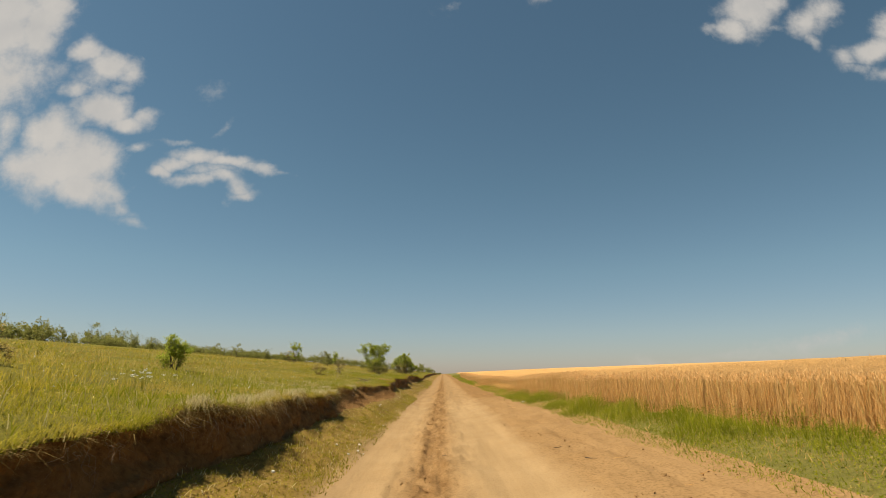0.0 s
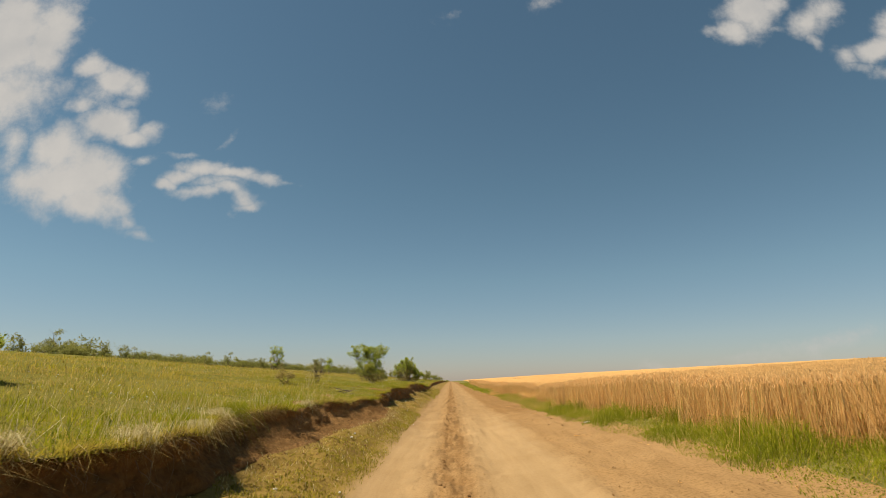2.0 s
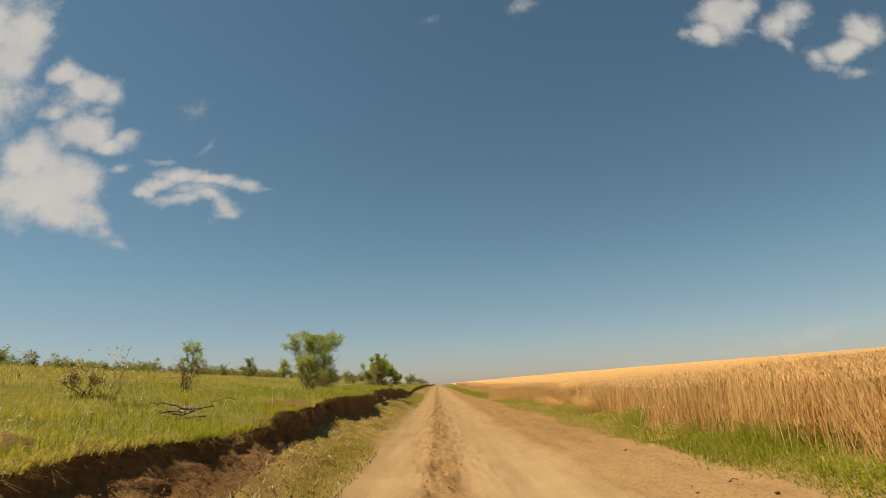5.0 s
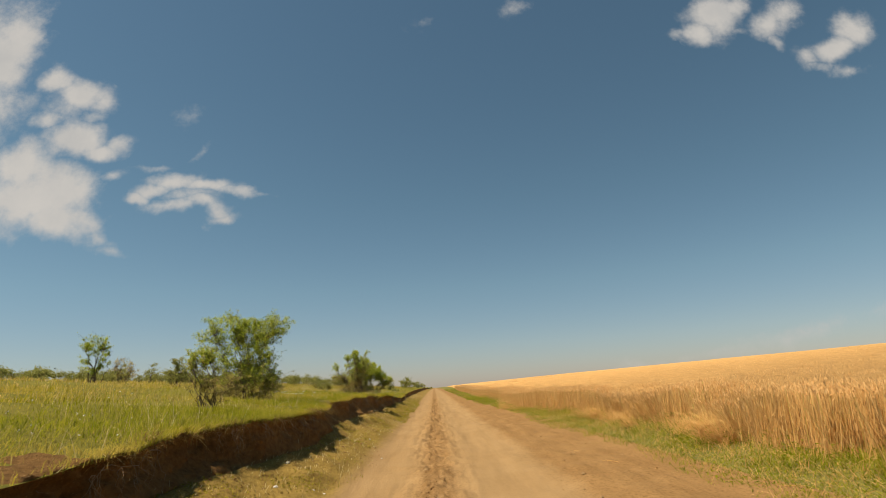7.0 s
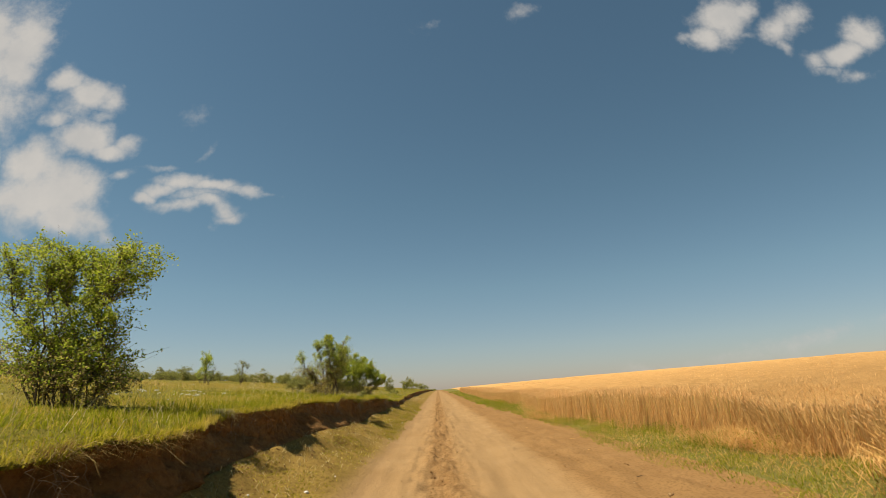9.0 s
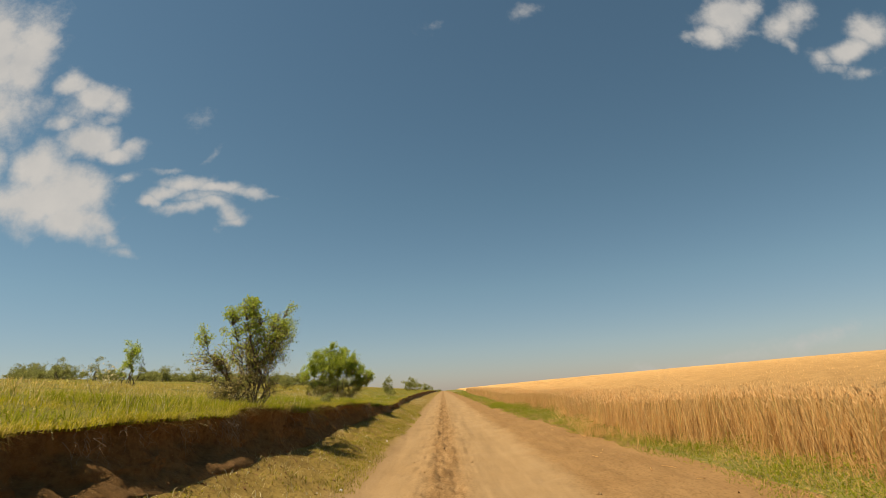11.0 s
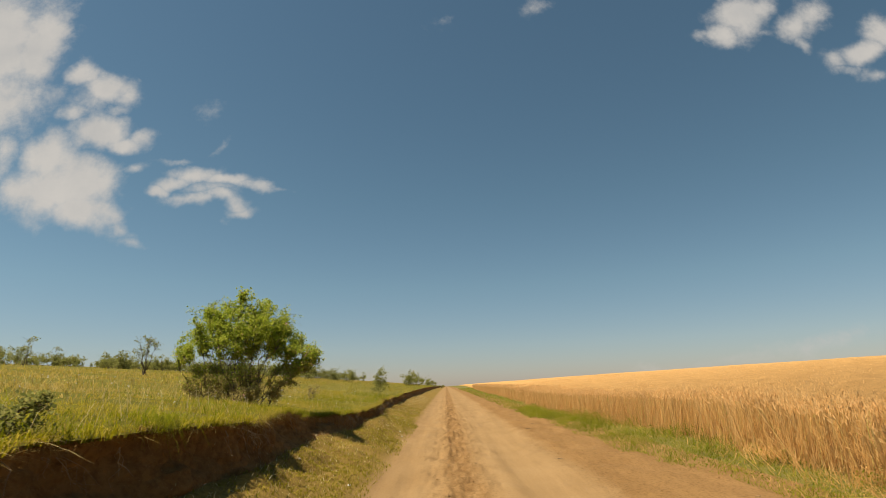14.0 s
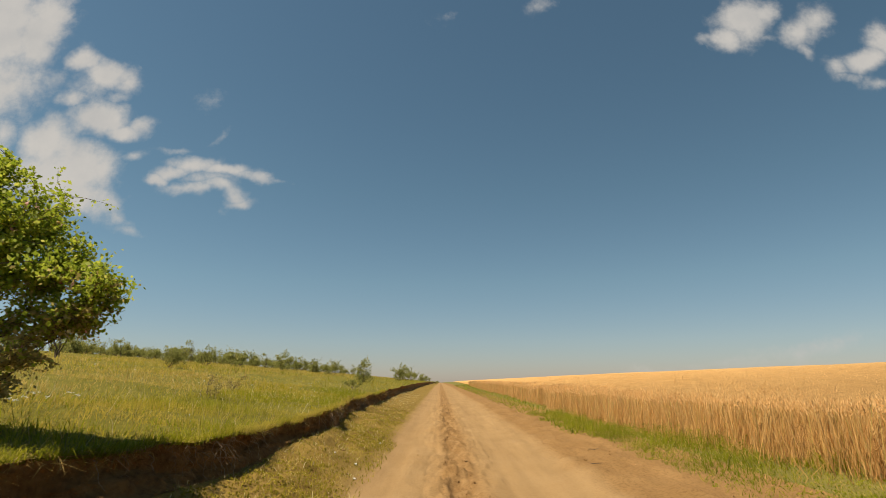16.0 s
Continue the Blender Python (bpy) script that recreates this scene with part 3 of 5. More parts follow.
def leaves_at(P, size, rnd):
    n = len(P)
    a = rnd.normal(0, 1, (n, 3))
    a /= np.linalg.norm(a, axis=1)[:, None]
    b = np.cross(a, rnd.normal(0, 1, (n, 3)) + np.array([0, 0, 0.4]))
    b /= np.linalg.norm(b, axis=1)[:, None]
    L = (size * rnd.uniform(0.6, 1.3, n))[:, None]
    V = np.stack([P, P + a * L * 0.5 + b * L * 0.32, P + a * L, P + a * L * 0.5 - b * L * 0.32], 1).reshape(-1, 3)
    k = np.arange(n)[:, None] * 4
    return V, np.concatenate([k + [0, 1, 2], k + [0, 2, 3]], 0)


def stuff(name, V, Fc, mat, label, category):
    return tagged(new(name, mesh_of(name, V, Fc, mat)), label, category, kind="stuff")


def joined(pieces):
    Vs, Fs, n = [], [], 0
    for V, Fc in pieces:
        Vs.append(V)
        Fs.append(Fc + n)
        n += len(V)
    return np.concatenate(Vs), np.concatenate(Fs)


def scatter(rs, n, x0, x1, y0, y1):
    return rs.uniform(x0, x1, n), rs.uniform(y0, y1, n)


def on_land(x, y, sink=0.01):
    return np.stack([x, y, land_z(x, y) - sink], 1)


rs = np.random.RandomState(11)

# pasture grass: dense near the lip, coarser farther off
bits, dry_bits = [], []
for n, d0, d1, y0, y1, h0, h1, w in ((118000, 0.0, 2.2, -1, 68, 0.05, 0.14, 0.0066), (60000, 2.0, 7.0, 0, 72, 0.07, 0.2, 0.0095), (42000, 6, 20, 2, 110, 0.12, 0.26, 0.02), (19000, 18, 60, 10, 190, 0.15, 0.3, 0.03), (14000, 0, 12, 66, 150, 0.1, 0.25, 0.02)):
    u, y = rs.uniform(0, 1, n), rs.uniform(y0, y1, n)
    x = lip_x(y) + 0.03 - (d0 + (d1 - d0) * u)
    tall = 0.72 + 0.42 * rough_noise(x * 0.8, y * 0.8, 81, 3)
    keep = rs.uniform(0, 1, n) < 0.82 + 0.3 * rough_noise(x * 1.6, y * 1.6, 85, 2) - 0.93 * bald(x, y)
    x, y, tall = x[keep], y[keep], np.clip(tall[keep], 0.35, 1.4)
    h = rs.uniform(h0, h1, len(x)) * tall
    width = w * rs.uniform(0.6, 1.4, len(x))
    sway = np.stack([0.1 + 0.35 * value_noise(x * 1.4, y * 1.4, 87), 0.35 * value_noise(x * 1.4, y * 1.4, 88)], 1)
    P = on_land(np.minimum(x, lip_x(y) - 0.005), y)
    parched = np.clip((lip_x(y) - x - along(y, 0, 2.4, 40, 3.0, 46, 1.5, 60, 1.4, 66, 2.2)) / 2.0, 0, 1) * along(y, 0, 0.45, 14, 0.4, 20, 0.3, 40, 0.35, 46, 0.8, 60, 0.8, 75, 0.5) + 0.35 * rough_noise(x * 0.5, y * 0.35, 90, 3)
    dry = rs.uniform(0, 1, len(x)) < parched
    for chosen, into in ((~dry, bits), (dry, dry_bits)):
        into.append(blade_arrays(P[chosen], h[chosen], width[chosen], sway[chosen], rs, 0.95))
stuff("meadow_grass", *joined(dry_bits), MEADOW, "dry tan meadow grass farther from the road", "grass")
stuff("pasture_grass", *joined(bits), GRASS, "tall green and yellowing meadow grass on the pasture", "grass")

# greener tufts by the bank edge
n = 76000
y = rs.uniform(-1, 70, n)
x = lip_x(y) - 0.02 - rs.beta(1, 1.5, n) * 2.3
keep = rough_noise(x * 0.8, y * 0.8, 83, 3) > rs.uniform(-0.5, 0.6, n) - 0.12 + 2 * bald(x, y)
x, y = x[keep], y[keep]
tuft = 1 + 0.5 * value_noise(x * 2.2, y * 2.2, 84)
stuff("tuft_grass", *blade_arrays(on_land(x, y), rs.uniform(0.05, 0.15, len(x)) * tuft, rs.uniform(0.005, 0.01, len(x)), np.stack([0.15 + 0.3 * value_noise(x * 2, y * 2, 86), 0.3 * value_noise(x * 2, y * 2, 89)], 1), rs, 1.1), TUFT, "fresh green grass tufts by the bank edge", "grass")

# seed stems standing above the grass
n = 4200
y = rs.uniform(-1, 75, n)
y[:500] = rs.uniform(9, 19, 500)
x = lip_x(y) - 0.08 - rs.exponential(3.2, n)
x[:500] = lip_x(y[:500]) - 0.05 - rs.exponential(0.5, 500)
stuff("seed_stem", *blade_arrays(on_land(x, y), rs.uniform(0.14, 0.34, n), np.full(n, 0.004), (0.12, 0), rs, 1.1), DRY, "dry pale seed stems above the meadow grass", "grass")

# dry turf hanging over the edge of the bank
n = 40000
y = np.where(np.arange(n) < 15000, rs.uniform(2, 16, n), rs.uniform(12, 75, n))
x = lip_x(y) - rs.uniform(-0.02, 0.1, n)
P = np.stack([x, y, lip_z(y) - rs.uniform(-0.02, 0.05, n)], 1)
dens = rs.uniform(0, 1, n) < 0.6 + 0.7 * value_noise(y * 0.9, y * 0, 91) - 0.8 * bald(x - 0.3, y)
P = P[dens]
long = rs.uniform(0.025, 0.12, len(P)) * along(P[:, 1], 0, 1.3, 14, 1.3, 18, 1.0, 30, 1.1, 75, 1.1) * (1 + 0.5 * value_noise(P[:, 1] * 1.3, P[:, 1] * 0, 93))
V, Fc = blade_arrays(P, long, rs.uniform(0.004, 0.009, len(P)), np.stack([np.full(len(P), 0.35), 0.6 * value_noise(P[:, 1] * 3.1, P[:, 1] * 0, 94)], 1), rs, 2.4)
B = V.reshape(-1, 5, 3)
hang = rs.uniform(0.6, 2.6, len(P))
for i, f in ((2, 0.55), (3, 0.55), (4, 1.0)):
    B[:, i, 2] -= (B[:, i, 2] - P[:, 2]) * hang * f
stuff("turf_fringe", B.reshape(-1, 3), Fc, FRINGE, "dry turf fringe drooping over the bank edge", "grass")
n = 26000
y = rs.uniform(-1, 75, n)
x = lip_x(y) - rs.uniform(-0.02, 0.1, n)
m = rs.uniform(0, 1, n) > bald(x - 0.3, y)
x, y = x[m], y[m]
n = len(x)
V, Fc = blade_arrays(np.stack([x, y, lip_z(y) - 0.02], 1), rs.uniform(0.04, 0.13, n), rs.uniform(0.005, 0.009, n), (0.35, 0), rs, 0.9)
stuff("edge_grass", V, Fc, GRASS, "green grass leaning over the bank edge", "grass")

# tussocks drooping over the edge, green and dry
for nm, mat, count, label in (("edge_tussock", GRASS, 64, "green grass tussocks drooping over the bank edge"), ("dry_tussock", FRINGE, 50, "dry brown grass tussocks drooping over the bank edge")):
    cy = np.repeat(rs.uniform(1, 68, count), 110)
    big = np.repeat(rs.uniform(0.55, 1.2, count), 110)
    y = cy + rs.normal(0, 0.07, len(cy)) * big
    P = np.stack([lip_x(y) - np.abs(rs.normal(0, 0.07, len(y))), y, lip_z(y) - 0.02], 1)
    side = (y - cy) * 4
    V, Fc = blade_arrays(P, rs.uniform(0.08, 0.22, len(y)) * big, rs.uniform(0.003, 0.006, len(y)), np.stack([np.full(len(y), 0.45), side], 1), rs, 0.7)
    B = V.reshape(-1, 5, 3)
    hang = rs.uniform(0.0, 1.5, len(P))
    for i, f in ((2, 0.35), (3, 0.35), (4, 1.0)):
        B[:, i, 2] -= (B[:, i, 2] - P[:, 2]) * hang * f
    stuff(nm, B.reshape(-1, 3), Fc, mat, label, "grass")


def bare_spill(x, y):
    """Where earth fallen from the bank keeps the weeds away."""
    wide = along(y, 11, 0.0, 14.5, 0.25, 21, 0.3, 25, 0.5, 28, 1.5, 41, 1.5, 44, 0.35, 50, 0.1, 56, 0.0)
    return 0.8 * np.clip((foot_x(y) + wide - x) * 5, 0, 1)


# weeds along the foot of the bank
n = 60000
y = rs.uniform(-1, 75, n)
u = rs.beta(1.6, 1.3, n)
x = foot_x(y) + 0.05 + u * np.clip(-1.05 - foot_x(y), 0.3, 1.1)
patchy = rough_noise(x * 1.2, y * 0.9, 97, 3) - bare_spill(x, y) > rs.uniform(-0.75, 0.7, n)
x, y = x[patchy], y[patchy]
h = rs.uniform(0.012, 0.055, len(x))
stuff("ditch_weeds", *blade_arrays(on_land(x, y, 0.0), h, rs.uniform(0.006, 0.014, len(x)), (0.1, 0), rs, 1.1), HERB, "low green weeds along the foot of the bank", "weeds")
n = 120000
y = rs.uniform(-1, 68, n)
x = foot_x(y) + rs.beta(1.3, 1.5, n) * np.clip(-1.05 - foot_x(y), 0.3, 1.1)
cover = rough_noise(x * 1.3, y * 0.8, 98, 3) - bare_spill(x, y) > rs.uniform(-0.9, 0.6, n)
P = on_land(x[cover], y[cover], -0.006)
stuff("ditch_herbs", *leaves_at(P + rs.normal(0, 1, P.shape) * [0.01, 0.01, 0.004], 0.022, rs), HERB, "mat of tiny yellowish-green herbs beside the road", "weeds")
n = 9000
y = rs.uniform(-1, 90, n)
x = foot_x(y) - 0.02 + rs.beta(1.2, 1.8, n) * np.clip(-1.0 - foot_x(y), 0.3, 1.1)
h = rs.uniform(0.02, 0.08, n)
stuff("ditch_straw", *blade_arrays(on_land(x, y, 0.0), h, rs.uniform(0.004, 0.009, n), (0.2, 0), rs, 1.8), DRY, "dry grass bits strewn along the ditch", "grass")

# green verge before the wheat
bits = []
n = 92000
y = np.where(rs.uniform(0, 1, n) < 0.3, rs.uniform(6, 30, n), rs.uniform(1, 70, n))
u = rs.uniform(0, 1, n)
edge = verge_x(y)
x = edge + u * (wheat_x(y) + 0.45 - edge)
lushness = along(y, 0, 1.0, 20, 0.95, 26, 0.9, 34, 0.8, 44, 0.75, 50, 0.9, 60, 1.0) + 0.5 * rough_noise(x * 0.9, y * 0.6, 104, 3)
keep = (rs.uniform(0, 1, n) < np.clip(lushness + 0.25, 0.1, 1) * np.clip(u * 14, 0.4, 1)) & (u > 0.2 * rough_noise(x * 0.8, y * 0.9, 121, 3) + rs.uniform(-0.2, 0.0, n))
x, y, u, lushness = x[keep], y[keep], u[keep], lushness[keep]
h = rs.uniform(0.05, 0.17, len(x)) * along(y, 0, 1.7, 8, 1.7, 12, 1.6, 21, 1.6, 27, 1.1, 46, 0.95, 52, 1.25, 80, 1.3) * np.clip(0.5 + 0.6 * lushness, 0.5, 1.3) * np.clip(0.3 + u * 1.6, 0.3, 1) * (0.72 + 1.25 * np.clip(value_noise(x * 1.9, y * 1.4, 108), -0.4, 1))
lean = np.stack([-0.15 + 0.6 * value_noise(x * 1.2, y * 1.2, 106), 0.6 * value_noise(x * 1.2, y * 1.2, 107)], 1)
bits.append(blade_arrays(on_land(x, y), h, rs.uniform(0.004, 0.009, len(x)), lean, rs, 1.3))
m = rs.uniform(0, 1, len(x)) < 0.55
low = on_land(x[m], y[m], 0) + np.stack([np.zeros(m.sum()), np.zeros(m.sum()), rs.uniform(0.01, 0.75, m.sum()) * h[m]], 1)
n = 7000
y = 64 + rs.uniform(0, 1, n) ** 1.6 * 110
x = verge_x(y) + 0.05 + rs.uniform(0, 1, n) * (wheat_x(y) + 0.2 - verge_x(y))
bits.append(blade_arrays(on_land(x, y), rs.uniform(0.05, 0.18, n), np.full(n, 0.018), (0, 0), rs, 1.2))
bits.append(leaves_at(low, 0.018, rs))
n = 60000
y = rs.uniform(2, 64, n)
x = verge_x(y) + rs.uniform(0, 1, n) ** 0.8 * (wheat_x(y) + 0.2 - verge_x(y))
clump = rough_noise(x * 1.3, y * 1.0, 114, 3)
m = clump > rs.uniform(-0.7, 0.4, n)
x, y, clump = x[m], y[m], clump[m]
bits.append(leaves_at(on_land(x, y, 0) + np.stack([x * 0, y * 0, rs.uniform(0.005, 0.17, len(x)) * np.clip(0.7 + 1.2 * clump, 0.25, 1.7)], 1), 0.024, rs))
n = 40000
y = rs.uniform(2, 66, n)
x = verge_x(y) - 0.05 + rs.uniform(0, 1, n) ** 1.25 * (wheat_x(y) + 0.25 - verge_x(y))
keep = rough_noise(x * 1.7, y * 1.2, 109, 3) > rs.uniform(-1.1, 0.3, n)
x, y = x[keep], y[keep]
bits.append(blade_arrays(on_land(x, y), rs.uniform(0.02, 0.075, len(x)), rs.uniform(0.005, 0.01, len(x)), np.stack([0.9 * value_noise(x * 3, y * 3, 112), 0.9 * value_noise(x * 3, y * 3, 113)], 1), rs, 1.9))
stuff("verge_grass", *joined(bits), LUSH, "lush green grass verge between road and wheat", "grass")
n = 12000
y = np.where(rs.uniform(0, 1, n) < 0.55, rs.uniform(24, 52, n), rs.uniform(0, 75, n))
x = verge_x(y) - 0.05 + rs.beta(2, 1.6, n) * 1.2
stuff("verge_straw", *blade_arrays(on_land(x, y, -0.01), rs.uniform(0.02, 0.12, n), np.full(n, 0.005), (-0.3, 0), rs, 2.6), STRAW, "loose golden straw lying on the verge", "straw")


# ---- wheat ----
def spindle_arrays(base, axis, length, radius):
    """Three-sided spindles."""
    n = len(base)
    a = np.cross(axis, [0.3, 0.9, 0.1])
    a /= np.linalg.norm(a, axis=1)[:, None]
    b = np.cross(axis, a)
    mid = base + axis * (length * 0.45)[:, None]
    tip = base + axis * length[:, None]
    r = radius[:, None]
    V = np.stack([base, mid + a * r, mid - a * r * 0.5 + b * r * 0.87, mid - a * r * 0.5 - b * r * 0.87, tip], 1)
    k = np.arange(n)[:, None] * 5
    Fc = np.concatenate([k + [0, i, j] for i, j in ((2, 1), (3, 2), (1, 3))] + [k + [4, i, j] for i, j in ((1, 2), (2, 3), (3, 1))], 0)
    return V.reshape(-1, 3), Fc


def lodged(x, y):
    """How far wind and rain have beaten the crop down."""
    return sum(np.exp(-((x - a) / r) ** 2 - ((y - b) / (r * 1.3)) ** 2) for a, b, r in ((5.1, 36.8, 0.75), (4.45, 31.3, 0.45), (5.6, 37.6, 0.6), (4.7, 34.9, 0.4), (4.0, 50.9, 0.35)))


def stalks(rs, x, y, width, ear_len, ear_r, low=0.0, leaves=True, wild=0.05):
    n = len(x)
    ground = land_z(x, y)
    h = wheat_h(x, y) * np.clip(rs.normal(0.96, 0.05, n), 0.7, 1.1)
    beaten = lodged(x, y)
    h = h * (1 - 0.35 * beaten)
    drift = (rs.normal(0, wild, (n, 2)) + 0.06 * np.stack([value_noise(x * 1.7, y * 1.7, 118), value_noise(x * 1.7, y * 1.7, 119)], 1)) * h[:, None] + np.array([-0.02, -0.03]) + beaten[:, None] * (rs.normal(0, 0.12, (n, 2)) + np.array([-0.28, -0.12]))
    foot = np.stack([x, y, ground + low * h], 1)
    top = np.stack([x + drift[:, 0], y + drift[:, 1], ground + h * 0.9], 1)
    turn = rs.normal(-0.8, 0.6, n)
    side = np.stack([np.cos(turn), np.sin(turn), np.zeros(n)], 1) * width / 2
    V = np.stack([foot - side, foot + side, top + side * 0.7, top - side * 0.7], 1).reshape(-1, 3)
    k = np.arange(n)[:, None] * 4
    parts = [(V, np.concatenate([k + [0, 1, 2], k + [0, 2, 3]], 0))]
    if leaves:
        t = rs.uniform(0.3, 0.8, n)[:, None]
        p = foot * (1 - t) + top * t
        go = rs.uniform(0, 2 * np.pi, n)
        out = np.stack([np.cos(go), np.sin(go), rs.uniform(-0.6, 0.9, n)], 1) * rs.uniform(0.07, 0.17, n)[:, None]
        w = np.stack([-np.sin(go), np.cos(go), np.zeros(n)], 1) * 0.005
        V = np.stack([p - w, p + w, p + out], 1).reshape(-1, 3)
        parts.append((V, np.arange(n * 3).reshape(-1, 3)))
    nod = np.concatenate([drift * 2.5 + rs.normal(0, 0.22, (n, 2)), rs.uniform(0.5, 1.0, (n, 1))], 1)
    nod /= np.linalg.norm(nod, axis=1)[:, None]
    side = np.cross(nod, rs.normal(0, 0.4, (n, 3)) + np.array([-0.5, -0.4, 0.75]))
    side *= (ear_r * 1.3 / np.linalg.norm(side, axis=1))[:, None]
    tip = top + nod * ear_len
    V = np.stack([top, top + nod * ear_len * 0.5 + side, tip, top + nod * ear_len * 0.5 - side], 1).reshape(-1, 3)
    return joined(parts), (V, np.concatenate([k + [0, 1, 2], k + [0, 2, 3]], 0))


rs = np.random.RandomState(23)
straw, ears = [], []
for n, d0, d1, y0, y1, w, el, er, low, lv, wild in (
        (44000, 0.0, 0.8, 0, 76, 0.0062, 0.065, 0.005, 0.0, True, 0.05),
        (46000, 0.3, 2.0, 0, 76, 0.005, 0.065, 0.0048, 0.55, False, 0.06),
        (60000, 1.8, 6.0, 2, 90, 0.006, 0.065, 0.0052, 0.8, False, 0.06),
        (36000, 5.5, 18, 5, 140, 0.009, 0.09, 0.010, 0.85, False, 0.06),
        (18000, 0.0, 1.4, 68, 150, 0.011, 0.09, 0.010, 0.0, False, 0.05)):
    y = rs.uniform(y0, y1, n)
    x = wheat_x(y) + d0 + (d1 - d0) * rs.uniform(0, 1, n) ** 1.1
    if lv:
        keep = rough_noise(x * 4, y * 4, 115, 2) > rs.uniform(-1.3, 0.35, n)
        x, y = x[keep], y[keep]
    a, b = stalks(rs, x, y, w, el, er, low, lv, wild)
    straw.append(a)
    ears.append(b)
# stragglers and beaten-down stalks at the edge
n = 4200
y = rs.uniform(0, 72, n)
x = wheat_x(y) - rs.exponential(0.09, n)
a, b = stalks(rs, x, y, 0.006, 0.07, 0.0055, 0.0, True, 0.2)
straw.append(a)
ears.append(b)
n = 6000
y = np.concatenate([rs.choice([32.3, 37.3], n // 2) + rs.normal(0, 0.8, n // 2), rs.normal(48.5, 1.6, n // 3), rs.uniform(24, 60, n - n // 2 - n // 3)])
x = wheat_x(y) + 0.25 - rs.beta(1, 1.6, n) * 0.8
straw.append(blade_arrays(on_land(x, y, -0.02), rs.uniform(0.08, 0.3, n), np.full(n, 0.007), (-0.5, -0.2), rs, 2.4))
stuff("wheat_straw", *joined(straw), STRAW, "dense golden wheat stalks at the field edge", "wheat")
stuff("wheat_ears", *joined(ears), EAR, "ripe golden wheat ears on top of the crop", "wheat")

s = np.concatenate([[0.3, 0.36, 0.5], np.linspace(0.7, 6, 26), np.geomspace(6.6, 1200, 26)])
Y = strip(len(s))
X = wheat_x(Y) + s
g = right_z(X, Y)
near = np.clip((200 - Y) / 100, 0, 1)
Z = g + wheat_h(X, Y) * (1 - 0.45 * lodged(X, Y)) * along(X - wheat_x(Y), 0.36, 0.8, 0.5, 0.9, 1.0, 0.955, 3, 0.975, 20, 1.0) + near * (0.03 * rough_noise(X * 2.2, Y * 2.2, 111, 4) + 0.012 * value_noise(X * 9, Y * 9, 117))
Z[:, 0] = g[:, 0] - 0.02
Z[:, 1] = g[:, 1] + wheat_h(X[:, 1], Y[:, 1]) * 0.5
ob = sheet("wheat_field", X, Y, Z, CANOPY, "broad ripe golden wheat field rising from the road", "wheat")
ob["kind"] = "stuff"


# ---- shrubs ----
def tube(points, radii, sides):
    pts = [Vector(p) for p in points]
    V, Fc = [], []
    for i, p in enumerate(pts):
        d = (pts[min(i + 1, len(pts) - 1)] - pts[max(i - 1, 0)]).normalized()
        a = d.cross(Vector((0.37, 0.81, 0.19))).normalized()
        b = d.cross(a)
        for k in range(sides):
            w = 2 * math.pi * k / sides
            V.append(p + (a * math.cos(w) + b * math.sin(w)) * radii[i])
    for i in range(len(pts) - 1):
        for k in range(sides):
            q, r = i * sides + k, i * sides + (k + 1) % sides
            Fc += [(q, r, r + sides), (q, r + sides, q + sides)]
    return np.array([tuple(v) for v in V]), np.array(Fc)


def crooked(a, b, rnd, n, wobble, sag=0.0):
    a, b = Vector(a), Vector(b)
    size = (b - a).length
    out = []
    for i in range(n + 1):
        t = i / n
        p = a.lerp(b, t)
        p.z += sag * math.sin(math.pi * t) * size
        if 0 < i < n:
            p += Vector((rnd.gauss(0, 1), rnd.gauss(0, 1), rnd.gauss(0, 0.6))) * wobble * size
        out.append(p)
    return out


def part(name, V, Fc, mat, parent, label="", smooth=False):
    ob = new(name, mesh_of(name, V, Fc, mat, smooth))
    ob.parent = parent
    if label:
        tagged(ob, label)
    return ob


